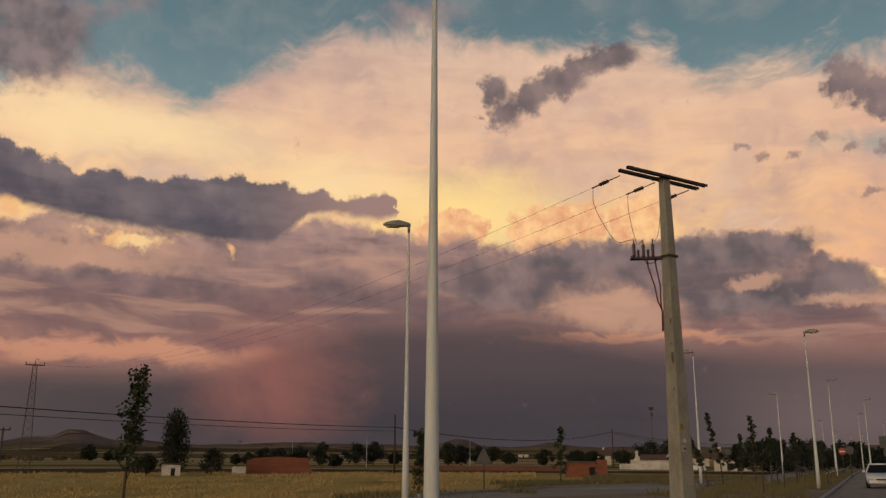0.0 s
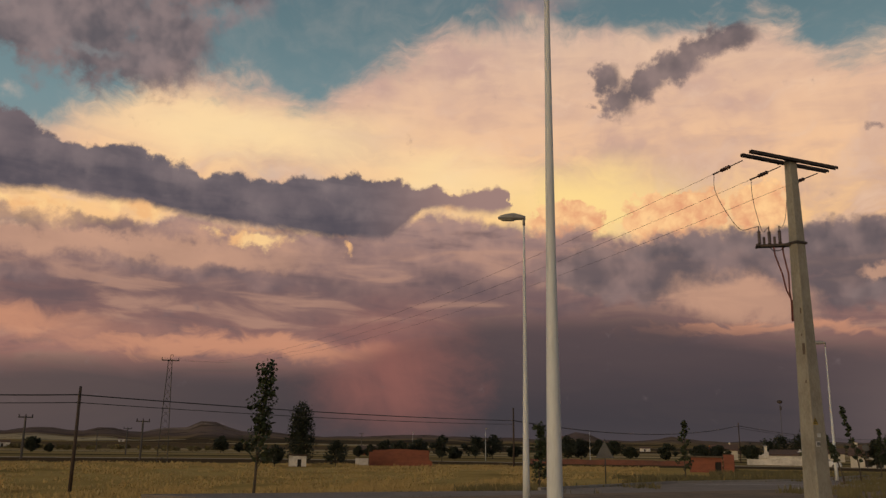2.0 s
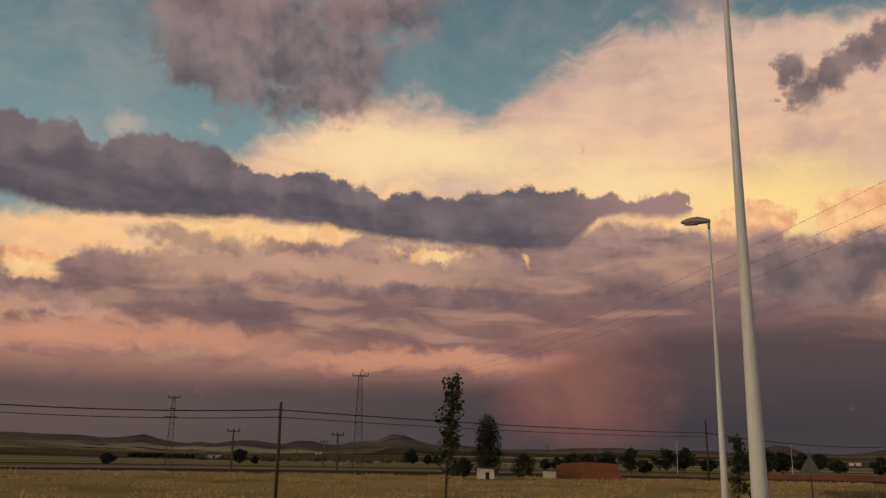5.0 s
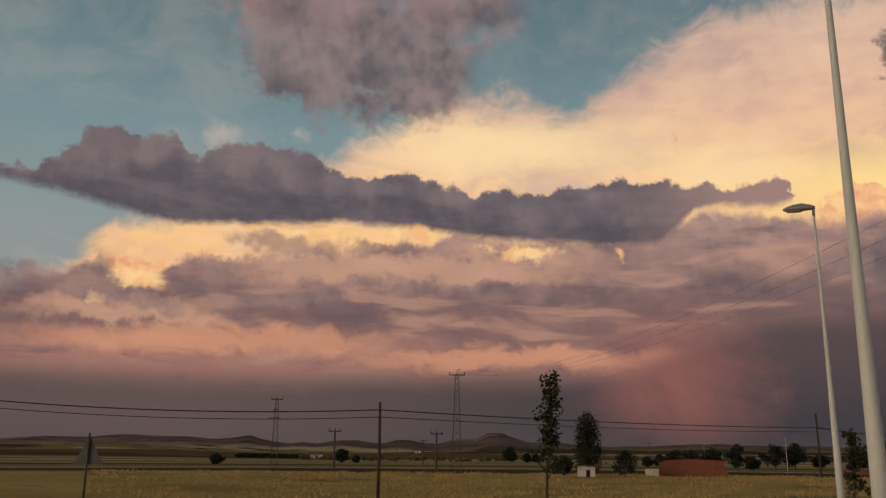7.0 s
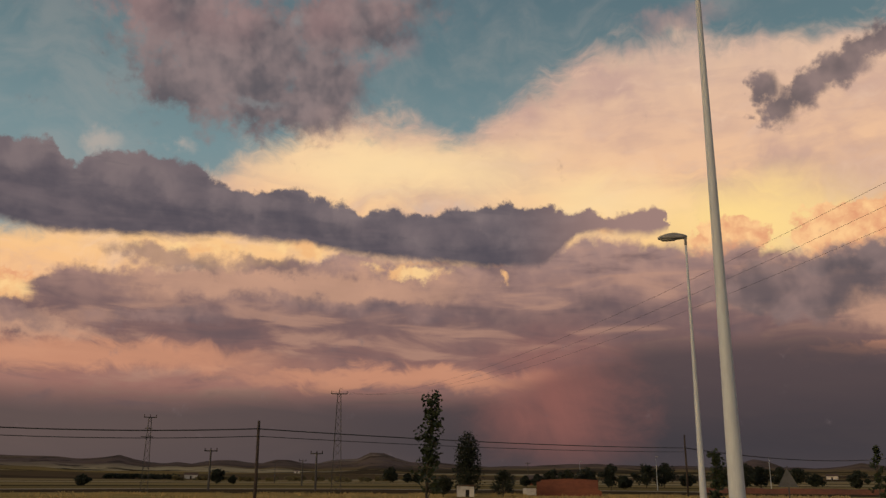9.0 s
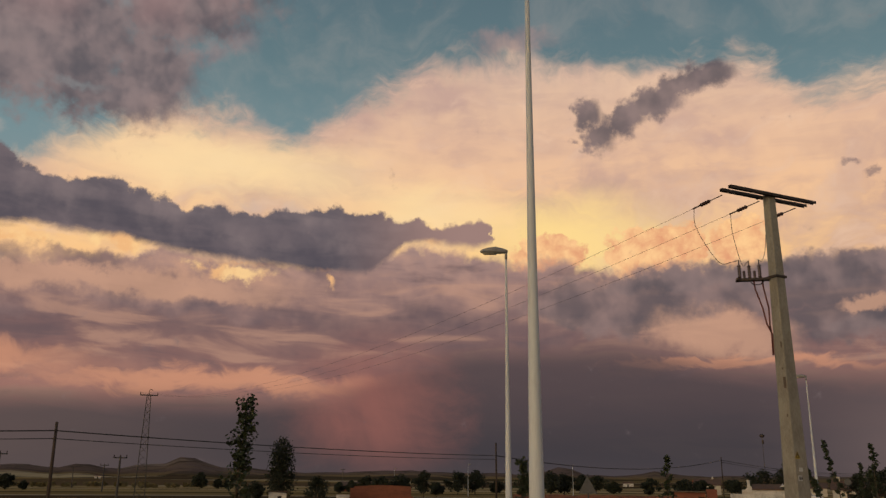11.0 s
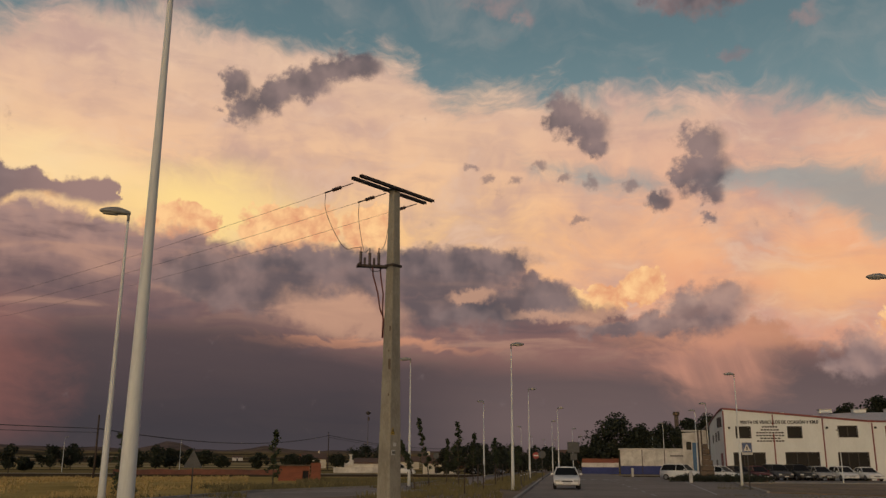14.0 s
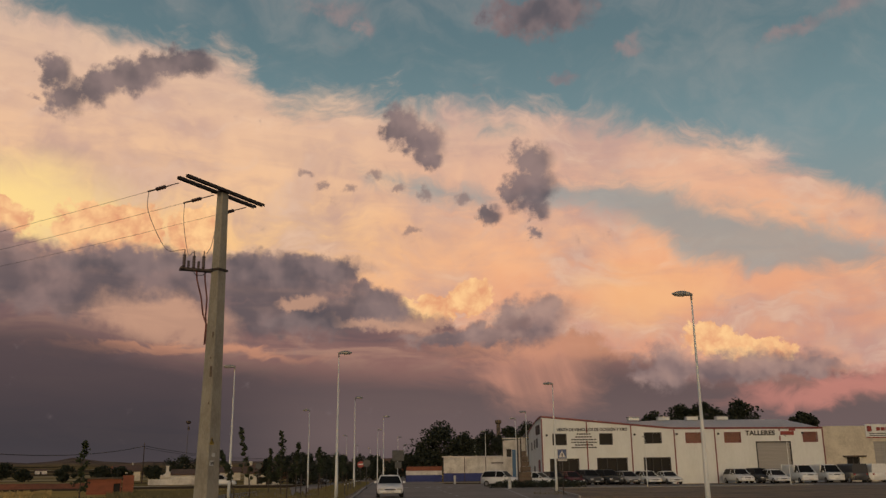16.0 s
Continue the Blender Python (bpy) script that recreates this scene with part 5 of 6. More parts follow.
def square_on(r, f, z=0.0, bearing=VIEW):
    """Pose with +x to the right along a front that is met square on, +y away."""
    c, s = math.cos(radians(bearing)), math.sin(radians(bearing))
    return pose(r * c + f * s, -r * s + f * c, z, 0, 0, -bearing)


wh = thing("warehouse", "large white sheet-clad warehouse with dark red trim and roof vents", "warehouse", square_on(0, FRONT))
X0, X1, DEEP = 12.0, 45.4, 26.0


def wh_top(x):
    return 7.85 - (x - X0) / (27.6 - X0) * 1.5 if x < 27.6 else 6.35 - (x - 27.6) * 0.006


HOLES = [(13.35, 14.85, 4.6, 5.75), (18.9, 20.3, 4.6, 5.75), (24.2, 26.1, 4.7, 5.8), (29.1, 30.9, 4.7, 5.75), (33.7, 35.5, 4.7, 5.75), (43.0, 44.6, 4.7, 5.7),
         (12.95, 16.2, 0.0, 2.85), (18.5, 21.9, 0.0, 2.9), (24.0, 27.0, 0.0, 2.9), (37.4, 41.3, 0.0, 4.6)]
part("front_wall", wall_with_holes(X0, X1, wh_top, HOLES, 0.0, 0.25), M_WALL, wh)
side = loft([[(X0, 0.25 + 15.7 * k / 8, 0), (X0 + 0.25, 0.25 + 15.7 * k / 8, 0), (X0 + 0.25, 0.25 + 15.7 * k / 8, 7.85 - 1.25 * (k / 8) ** 1.8), (X0, 0.25 + 15.7 * k / 8, 7.85 - 1.25 * (k / 8) ** 1.8)] for k in range(9)])
part("side_wall", side, M_WALL, wh)
part("side_wall", boxed(X1 - 0.25, X1, 0.25, DEEP, 0, 6.2), M_WALL, wh)
part("back_wall", boxed(X0 + 0.25, X1 - 0.25, DEEP - 0.25, DEEP, 0, 6.0), M_WALL, wh)
bm = bmesh.new()
NX = 12
grid = []
for j, (y, lift) in enumerate(((0.10, 0.0), (7.0, 1.0), (13.0, 1.75), (19.0, 1.0), (DEEP, 0.0))):
    grid.append([bm.verts.new((X0 + (X1 - X0) * i / NX, y, max(wh_top(X0 + (X1 - X0) * i / NX), 6.3) - (0.6 if j == 0 else 0.0) * 0 + lift * ease(X0 + (X1 - X0) * i / NX, 16, 30) - 0.06 - (1.3 * (y / DEEP) if i < 4 else 0) * (1 - i / 4))) for i in range(NX + 1)])
for a, b in zip(grid, grid[1:]):
    for i in range(NX):
        bm.faces.new((a[i], a[i + 1], b[i + 1], b[i]))
r = bmesh.ops.extrude_face_region(bm, geom=bm.faces[:])
bmesh.ops.translate(bm, verts=[v for v in r["geom"] if isinstance(v, bmesh.types.BMVert)], vec=(0, 0, -0.08))
part("roof", bm, M_ROOF, wh, "pale metal sheet roof")
for x in (20.0, 25.8, 29.8, 33.6, 37.6):
    z = 7.95 if x > 22 else 7.55
    v = part("roof_vent", boxed(x - 0.75, x + 0.75, 12.4, 13.6, z, z + 0.42, 0.06), M_WALL, wh, "white ridge vent on the roof")
    part("hood", boxed(x - 0.82, x + 0.82, 12.3, 13.7, z + 0.44, z + 0.50, 0.01), M_ROOF, v)
# fascia and the vertical trim
fas = [X0 + (X1 - X0) * k / 24 for k in range(25)]
part("fascia", loft([[(x, -0.06, wh_top(x) - 0.12), (x, -0.02, wh_top(x) - 0.12), (x, -0.02, wh_top(x) + 0.10), (x, -0.06, wh_top(x) + 0.10)] for x in fas]), M_REDTRIM, wh, "dark red edge strip")
part("fascia", loft([[(X0 - 0.06, 0.1 + 15.8 * k / 8, 7.85 - 1.25 * (k / 8) ** 1.8 - 0.12), (X0 - 0.02, 0.1 + 15.8 * k / 8, 7.85 - 1.25 * (k / 8) ** 1.8 - 0.12), (X0 - 0.02, 0.1 + 15.8 * k / 8, 7.85 - 1.25 * (k / 8) ** 1.8 + 0.1), (X0 - 0.06, 0.1 + 15.8 * k / 8, 7.85 - 1.25 * (k / 8) ** 1.8 + 0.1)] for k in range(9)]), M_REDTRIM, wh, "dark red edge strip")
for x, z0, z1 in ((12.03, 0, 7.6), (17.35, 0, 5.0), (17.35, 5.9, 7.15), (22.6, 0, 6.7), (27.7, 0, 6.2), (32.5, 0, 6.2), (40.2, 4.8, 5.35), (40.2, 5.95, 6.15), (45.3, 0, 6.1)):
    part("trim_strip", boxed(x - 0.07, x + 0.07, -0.05, -0.002, z0, z1), M_REDTRIM, wh, "dark red vertical strip")
for i, (x0, x1, z0, z1) in enumerate(HOLES):
    if z0 > 1:
        mat = M_REDGLASS if i in (3, 4, 5) else M_PANE
        framed(wh, "window", x0, x1, z0, z1, 0.0, M_REDTRIM if i in (3, 4, 5) else M_LETTER, mat, 1 if i == 2 else 0)
    elif i < 9:
        w = framed(wh, "showroom_opening", x0, x1, 0.0, z1, 0.0, M_LETTER, M_PANE, 2)
        if w:
            part("lintel", boxed(x0 - 0.1, x1 + 0.1, -0.1, -0.052, z1, z1 + 0.12), M_LETTER, w)
    else:
        d = part("roller_door", boxed(x0, x1, 0.10, 0.16, 0, z1), M_SHUTTER, wh, "pale grey roller door")
        for k in range(15):
            part("slat", boxed(x0 + 0.02, x1 - 0.02, 0.085, 0.10, 0.05 + k * 0.3, 0.31 + k * 0.3), M_SHUTTER, d)
        fr = boxed(x0 - 0.12, x0, -0.05, 0.1, 0, z1 + 0.12)
        box(fr, x1, x1 + 0.12, -0.05, 0.1, 0, z1 + 0.12)
        box(fr, x0, x1, -0.05, 0.1, z1, z1 + 0.12)
        part("frame", fr, M_LETTER, d)
        part("wicket", boxed(x1 - 1.3, x1 - 0.45, 0.07, 0.084, 0.05, 2.05), M_WALL, d, "small pale door in the roller door")
stand = Matrix.Rotation(math.pi / 2, 4, "X")
text_on("VENTA DE VEHICULOS DE OCASIÓN Y KM.0", 0.5, 0.02, Matrix.Translation((18.0, -0.03, 6.28)) @ stand @ Matrix.Diagonal((0.84, 1, 1, 1)), M_LETTER, wh)
text_on("TALLERES", 0.74, 0.03, Matrix.Translation((37.9, -0.04, 5.68)) @ stand @ Matrix.Diagonal((1.1, 1, 1, 1)) @ Matrix.Shear("XZ", 4, (0.0, 0.0)), M_LETTER, wh)
part("sign_bar", boxed(40.3, 41.9, -0.06, -0.02, 5.44, 5.88, 0.03), M_REDLET, wh, "red block of a name sign")
part("sign_bar", boxed(41.3, 42.1, -0.06, -0.02, 5.92, 6.15, 0.03), M_REDLET, wh, "red emblem")
for k, (w, z) in enumerate(((1.7, 5.78), (2.0, 5.45), (3.0, 5.13), (3.1, 4.82), (2.2, 4.52), (3.0, 4.22))):
    cols = 9 if w > 2.5 else 6
    for q in range(cols):
        x = 17.0 - w / 2 + w * q / cols
        part("sign_bar", boxed(x, x + w / cols * 0.78, -0.03, -0.004, z - 0.075, z + 0.075), M_LETTER, wh)
for x in (12.6, 23.0, 28.0, 32.9, 42.9):
    lamp = part("wall_lamp", boxed(x - 0.12, x + 0.12, -0.22, -0.004, 5.55, 5.78, 0.04), M_LETTER, wh, "small dark wall lamp")
for y0, y1, z0, z1 in ((2.2, 4.2, 0, 2.9), (7.5, 8.8, 4.3, 5.4), (11, 12.2, 4.2, 5.2), (4.6, 6.2, 4.4, 5.5), (8, 9.6, 0, 2.2)):
    part("window", boxed(X0 - 0.03, X0 + 0.1, y0, y1, z0, z1), M_REDTRIM if z0 == 0 and y0 < 3 else M_PANE, wh)
part("emblem", boxed(X0 - 0.05, X0 - 0.004, 1.8, 5.6, 5.9, 7.0, 0.1), M_LETTER, wh, "dark emblem on the side wall")

# the pale building beside it
nb = thing("workshop", "pale cream industrial unit with a grey gate and a red-lettered sign", "workshop", square_on(0, FRONT))
H2 = [(48.1, 49.4, 2.1, 2.75), (51.4, 57.0, 0.0, 4.6)]
part("front_wall", wall_with_holes(45.5, 60.0, lambda x: 6.45, H2, 0.4, 0.65), M_CREAM, nb)
part("side_wall", boxed(59.75, 60.0, 0.65, 22, 0, 6.45), M_CREAM, nb)
part("roof", boxed(45.5, 60.0, 0.65, 22, 6.2, 6.35), M_ROOF, nb)
framed(nb, "window", 48.1, 49.4, 2.1, 2.75, 0.4, M_LETTER, M_PANE, 1)
part("awning", boxed(47.6, 50.2, -0.1, 0.39, 2.85, 3.0, 0.03), M_STONE, nb, "narrow brown awning over the window")
gate = part("gate", boxed(51.4, 57.0, 0.55, 0.6, 0, 4.6), M_SHUTTER, nb, "grey sliding gate")
for k in range(6):
    part("panel", boxed(51.45 + k * 0.92, 52.32 + k * 0.92, 0.52, 0.548, 0.1, 4.5), M_SHUTTER, gate)
sg = part("sign_board", boxed(50.6, 58.5, 0.30, 0.398, 5.0, 6.6, 0.02), M_WALL, nb, "white sign board with red marks")
part("sign_bar", boxed(50.8, 51.3, 0.27, 0.298, 5.75, 6.4, 0.1), M_REDLET, sg, "red emblem")
for k in range(7):
    part("sign_bar", boxed(51.9 + k * 0.55, 52.35 + k * 0.55, 0.27, 0.298, 5.85, 6.25, 0.02), M_REDLET, sg)
for k in range(2):
    part("sign_bar", boxed(51.0, 56.5, 0.27, 0.298, 5.25 + k * 0.22, 5.35 + k * 0.22), M_SIGNGREY, sg)
part("sign_edge", boxed(50.6, 58.5, 0.28, 0.298, 5.0, 5.12), M_REDLET, sg)

# white yard wall with a blue plinth
yw = thing("yard_wall", "long white yard wall with a blue plinth and dark posts", "wall", square_on(0, 150, 0.3, 31.6))
for k in range(3):
    x0 = -5.1 + k * 3.6
    part("panel", boxed(x0, x0 + 3.58, 0, 0.2, 1.05, 3.65, 0.01), M_WHITEWASH, yw)
    part("plinth", boxed(x0, x0 + 3.58, -0.03, 0.2, -0.5, 1.05), M_BLUE, yw, "blue painted plinth")
    part("post", boxed(x0 - 0.06, x0 + 0.06, -0.08, -0.035, -0.5, 3.9), M_STEEL, yw)
part("coping", boxed(-5.3, 5.9, -0.12, 0.3, 3.655, 3.85, 0.03), M_ROOF, yw)
lw = thing("low_yard_wall", "low white yard wall with brick top and blue plinth", "wall", square_on(0, 150, 0.3, 28.45))
part("panel", boxed(-3.2, 2.9, 0, 0.2, 0.8, 1.5), M_WHITEWASH, lw)
part("plinth", boxed(-3.2, 2.9, -0.03, 0.2, -0.5, 0.8), M_BLUE, lw, "blue painted plinth")
part("brick_top", boxed(-3.1, 2.9, 0.8, 1.0, 0.0, 2.2), M_BRICK, lw, "brick wall behind the top")
ki = thing("filling_station_shop", "small white building with a tall blue panel", "shop", square_on(0, 128, 0, 34.35))
part("body", wall_with_holes(-1.8, 1.7, lambda x: 6.0 + 0.05 * x, [(-1.3, -0.6, 3.6, 4.7)], 0, 4.0), M_WHITEWASH, ki)
part("panel", boxed(-0.5, 0.35, -0.12, -0.004, 0.4, 4.6, 0.04), M_BLUE2, ki, "tall blue panel")
part("window", boxed(-1.3, -0.6, 0.2, 0.3, 3.6, 4.7), M_PANE, ki)
part("parapet", boxed(-1.9, 1.8, -0.1, 0.3, 6.1, 6.3, 0.03), M_WHITEWASH, ki)
part("arm", boxed(-3.6, -1.8, 0.4, 0.6, 2.7, 2.85), M_STEEL, ki)
cm = thing("chimney", "dark brick factory chimney with a wider cap", "chimney", pose(*at(33.25, 230), 0))
part("stack", tubed([(0, 0, 0), (0, 0, 13.6)], [0.75, 0.5], 14), M_STONE, cm, "", True)
part("cap", tubed([(0, 0, 13.6), (0, 0, 13.8), (0, 0, 14.5), (0, 0, 14.6)], [0.55, 0.85, 0.85, 0.6], 14), M_STONE, cm)

# stone monument on the island
mo = thing("stone_monument", "rough brown stone monument with two dark upright posts", "monument", pose(*at(34.95, 92), 0, 0, 0, -30))
rng = random.Random(4)
for k in range(7):
    z, w = k * 0.52, 0.78 - 0.085 * k
    part("stone", boxed(-w + rng.uniform(-0.06, 0.06), w + rng.uniform(-0.06, 0.06), -w * 0.8, w * 0.8, z, z + 0.5, 0.07), M_STONE, mo)
for x in (-0.62, -0.30):
    part("post", boxed(x - 0.07, x + 0.07, 0.75, 0.9, 0, 5.0, 0.02), M_STEEL, mo)
part("post", boxed(0.22, 0.30, 0.75, 0.85, 0, 5.6, 0.02), M_STEEL, mo)

# far left: brick ruin, hut, low houses
bw = thing("brick_wall_ruin", "broken red brick enclosure wall in the field", "wall", square_on(0, 98, -0.15, -10.4))
part("front", wall_with_holes(-3.6, 3.4, lambda x: 1.55 if x < -1.8 else (1.75 if x < 0.6 else 1.75 - (x - 0.6) * 0.42), [], 0, 0.3), M_BRICK, bw)
part("side", boxed(-3.6, -3.3, 0.3, 5, 0, 1.5), M_BRICK, bw)
part("back", wall_with_holes(-3.3, 3.2, lambda x: 1.9 - 0.05 * abs(x), [], 5, 5.3), M_BRICK, bw)
wb = thing("white_block", "low white rendered block beside the brick wall", "wall", square_on(0, 100, -0.1, -12.95))
part("body", boxed(-0.75, 0.72, 0, 1.2, 0, 0.75, 0.03), M_WHITEWASH, wb)
ht = thing("white_hut", "tiny white hut with a dark door under the poplar", "hut", square_on(0, 92, -0.15, -17.05))
part("walls", wall_with_holes(-0.92, 0.88, lambda x: 1.05 - 0.05 * x, [(-0.02, 0.38, 0.0, 0.72)], 0, 1.6), M_WHITEWASH, ht)
part("door", boxed(-0.02, 0.38, 0.15, 0.2, 0, 0.72), M_DARKIN, ht)
part("roof", boxed(-1.0, 0.95, -0.1, 1.7, 1.1, 1.18), M_TILE, ht)
lb = thing("long_brick_wall", "long low red brick and clay bank behind the field", "wall", square_on(0, 125, -0.15, 3.4))
part("bank", loft([[(x, 0, 0), (x, 3, 0), (x, 2.4, 0.8 + 0.15 * noise.noise((x * 0.4, 0, 5))), (x, 0.5, 0.78 + 0.15 * noise.noise((x * 0.4, 0, 5)))] for x in [-12 + k for k in range(24)]]), M_CLAY, lb)


def house(name, label, u, d, x0, x1, wall_h, ridge, depth, wall_mat, roof_mat, holes, z=0.0, chimney=None):
    h = thing(name, label, "house", square_on(0, d, z, u))
    part("front_wall", wall_with_holes(x0, x1, lambda x: wall_h, holes, 0, 0.25), wall_mat, h)
    for x in (x0, x1 - 0.25):
        bm = bmesh.new()
        o = [(0.25, 0), (depth, 0), (depth, wall_h), (depth / 2, ridge), (0.25, wall_h)]
        lo = [bm.verts.new((x, y, zz)) for y, zz in o]
        hi = [bm.verts.new((x + 0.25, y, zz)) for y, zz in o]
        bm.faces.new(lo)
        bm.faces.new(hi[::-1])
        for k in range(5):
            bm.faces.new((lo[k], hi[k], hi[(k + 1) % 5], lo[(k + 1) % 5]))
        part("gable_wall", bm, wall_mat, h)
    part("back_wall", boxed(x0 + 0.25, x1 - 0.25, depth - 0.25, depth, 0, wall_h), wall_mat, h)
    rf = loft([[(x, -0.35, wall_h - 0.08), (x, depth / 2, ridge + 0.05), (x, depth + 0.35, wall_h - 0.08), (x, depth + 0.35, wall_h + 0.06), (x, depth / 2, ridge + 0.2), (x, -0.35, wall_h + 0.06)] for x in (x0 - 0.25, x1 + 0.25)])
    roof = part("roof", rf, roof_mat, h, "weathered tile roof")
    if chimney is not None:
        part("chimney", boxed(chimney - 0.25, chimney + 0.25, depth / 2 - 0.3, depth / 2 + 0.3, ridge - 0.2, ridge + 0.7, 0.03), wall_mat, roof)
    for hx0, hx1, hz0, hz1 in holes:
        framed(h, "door" if hz0 < 0.1 else "window", hx0, hx1, hz0, hz1, 0.0, M_STONE, M_DARKIN, 0, 0.02)
    return h


house("small_house", "small cream house with a tiled roof by the side road", 18.15, 140, -2.75, 2.55, 1.75, 2.9, 5, M_CREAM, M_TILE, [(-0.8, -0.1, 0.25, 1.15), (0.75, 1.3, 0.0, 1.25)], -0.1, -1.9)
wl = thing("white_farm_building", "low white farm building with a stepped roof and chimney", "farm building", square_on(0, 150, -0.45, 12.95))
part("yard_wall", boxed(-4.4, 4.6, 0, 0.3, 0, 1.35, 0.03), M_WHITEWASH, wl)
part("body", boxed(-2.6, 4.6, 1.2, 6, 0, 2.0, 0.03), M_WHITEWASH, wl)
part("roof", loft([[(x, 0.9, 1.95), (x, 3.6, 2.75), (x, 6.3, 1.95), (x, 6.3, 2.1), (x, 3.6, 2.9), (x, 0.9, 2.1)] for x in (-1.0, 4.8)]), M_TILE, wl, "brown tile roof")
part("gable", loft([[(-2.7, 0.8, 1.6), (-1.05, 0.8, 1.6), (-1.05, 0.8, 2.5), (-1.35, 0.8, 2.6)], [(-2.7, 6, 1.6), (-1.05, 6, 1.6), (-1.05, 6, 2.5), (-1.35, 6, 2.6)]]), M_WHITEWASH, wl)
ch = part("chimney", boxed(-1.75, -1.3, 1.6, 2.1, 1.8, 3.35, 0.04), M_WHITEWASH, wl)
part("chimney_cap", boxed(-1.85, -1.2, 1.5, 2.2, 3.35, 3.45, 0.02), M_WHITEWASH, ch)
part("skylight", loft([[(3.0, 2.2, 2.35), (4.3, 2.2, 2.35), (3.65, 2.2, 2.8)], [(3.0, 4, 2.5), (4.3, 4, 2.5), (3.65, 4, 3.0)]]), M_WHITEWASH, wl)
rh = thing("red_brick_sheds", "row of low red brick sheds with a dark doorway", "shed", square_on(0, 85, -0.15, 9.2))
part("shed", wall_with_holes(-2.0, 0.9, lambda x: 1.45, [(0.25, 0.8, 0.0, 1.05)], 0, 0.25), M_BRICK, rh)
part("shed_roof", boxed(-2.15, 1.0, -0.25, 2.6, 1.46, 1.58, 0.01), M_STONE, rh)
part("doorway", boxed(0.25, 0.8, 0.2, 0.25, 0, 1.05), M_DARKIN, rh)
part("tall_shed", boxed(1.0, 1.95, -0.1, 2.4, 0, 1.75, 0.02), M_BRICK, rh)
part("shed_wall", boxed(-2.0, -1.75, 0.25, 2.5, 0, 1.45), M_BRICK, rh)
for u, d, w, hgt, sd in ((10.0, 260, 3.5, 4.2, 1), (8.9, 300, 3, 3.6, 2), (15.8, 240, 4, 3.2, 3), (20.2, 260, 4, 3.4, 4), (26.6, 330, 6, 6.5, 5), (27.5, 320, 4, 5.6, 6), (25.6, 340, 5, 6.0, 7), (-12.0, 260, 5, 2.6, 8), (-10.2, 260, 4, 2.6, 9)):
    house("village_house", "distant village house with a brown tile roof", u, d, -w, w, hgt * 0.62, hgt, 8, M_CREAM if sd % 2 else M_BRICK, M_TILE, [(-w * 0.6, -w * 0.35, 0.9, 1.8), (w * 0.2, w * 0.45, 0.9, 1.8)], 0.0, w * 0.4)
for u, d, w in ((-34.3, 560, 4.0), (-27.8, 900, 3.0), (5.2, 700, 4)):
    house("far_farmhouse", "white farmhouse far across the fields", u, d, -w, w, 2.6, 3.8, 6, M_WHITEWASH, M_TILE, [(-0.6, 0.4, 0, 1.9)], gz(*at(u, d)) - 0.2)

# water tower far behind the power pole
wt_ob = thing("antenna_mast", "thin dark mast with a round head far away", "mast", pose(*at(13.4, 420), gz(*at(13.4, 420))))
part("post", tubed([(0, 0, 0), (0, 0, 24.0)], [0.16, 0.08], 8), M_GALV, wt_ob)
part("head", tubed([(0, 0, 23.4), (0, 0, 23.8), (0, 0, 24.6), (0, 0, 24.9)], [0.5, 1.1, 1.1, 0.4], 12), M_STEEL, wt_ob)
part("drum", tubed([(0.2, 0, 20.6), (0.2, 0, 22.2)], 0.45, 8), M_STEEL, wt_ob)

# ---- road signs ----


def post_for(t, h):
    part("post", tubed([(0, 0, 0), (0, 0, h)], 0.035, 8), M_GALV, t, "", True)


def disc(r, y, n=24, d=0.02):
    return tubed([(0, y, 0), (0, y - d, 0)], r, n)


g = thing("give_way_sign", "grey back of a triangular road sign on a post", "road sign", pose(*at(2.65, 47), 0, 0, 0, -20))
post_for(g, 2.35)
bm = bmesh.new()
for y in (-0.05, -0.075):
    [bm.verts.new(p) for p in ((-0.5, y, 1.35), (0.5, y, 1.35), (0, y, 2.25))]
bm.verts.ensure_lookup_table()
v = bm.verts
for q in ((0, 1, 2), (5, 4, 3), (0, 3, 4, 1), (1, 4, 5, 2), (2, 5, 3, 0)):
    bm.faces.new([v[i] for i in q])
part("plate", bm, M_SIGNGREY, g, "grey triangular plate")
for z in (1.5, 1.9):
    part("clamp", boxed(-0.06, 0.06, -0.09, -0.04, z, z + 0.05), M_GALV, g)
edge_sign = copy_thing(g, pose(*at(-48.3, 31), 0, 0, 0, -48.3 + 246))
tagged(edge_sign, "grey triangular road sign seen almost edge-on by the field")
g = thing("no_entry_sign", "round red no-entry sign with a white bar", "road sign", pose(*at(24.35, 98), 0.1, 0, 0, -STREET))
post_for(g, 2.7)
bm = disc(0.36, -0.04)
bmesh.ops.translate(bm, verts=bm.verts, vec=(0, 0, 2.4))
pl = part("plate", bm, M_SIGNRED, g, "red round plate")
part("bar", boxed(-0.25, 0.25, -0.075, -0.062, 2.34, 2.46), M_SIGNWHITE, pl)
for u, d in ((24.75, 86), (17.9, 108)):
    g = thing("round_sign", "grey back of a round road sign on a post", "road sign", pose(*at(u, d), 0.1, 0, 0, -STREET))
    post_for(g, 2.7)
    bm = disc(0.36, -0.04)
    bmesh.ops.translate(bm, verts=bm.verts, vec=(0, 0, 2.4))
    part("plate", bm, M_SIGNGREY, g, "grey round plate")
g = thing("direction_board", "grey backs of stacked square road signs", "road sign", pose(*at(26.75, 120), 0, 0, 0, -STREET))
post_for(g, 4.6)
part("board", boxed(-0.8, 0.8, -0.09, -0.04, 3.1, 4.5, 0.02), M_SIGNGREY, g)
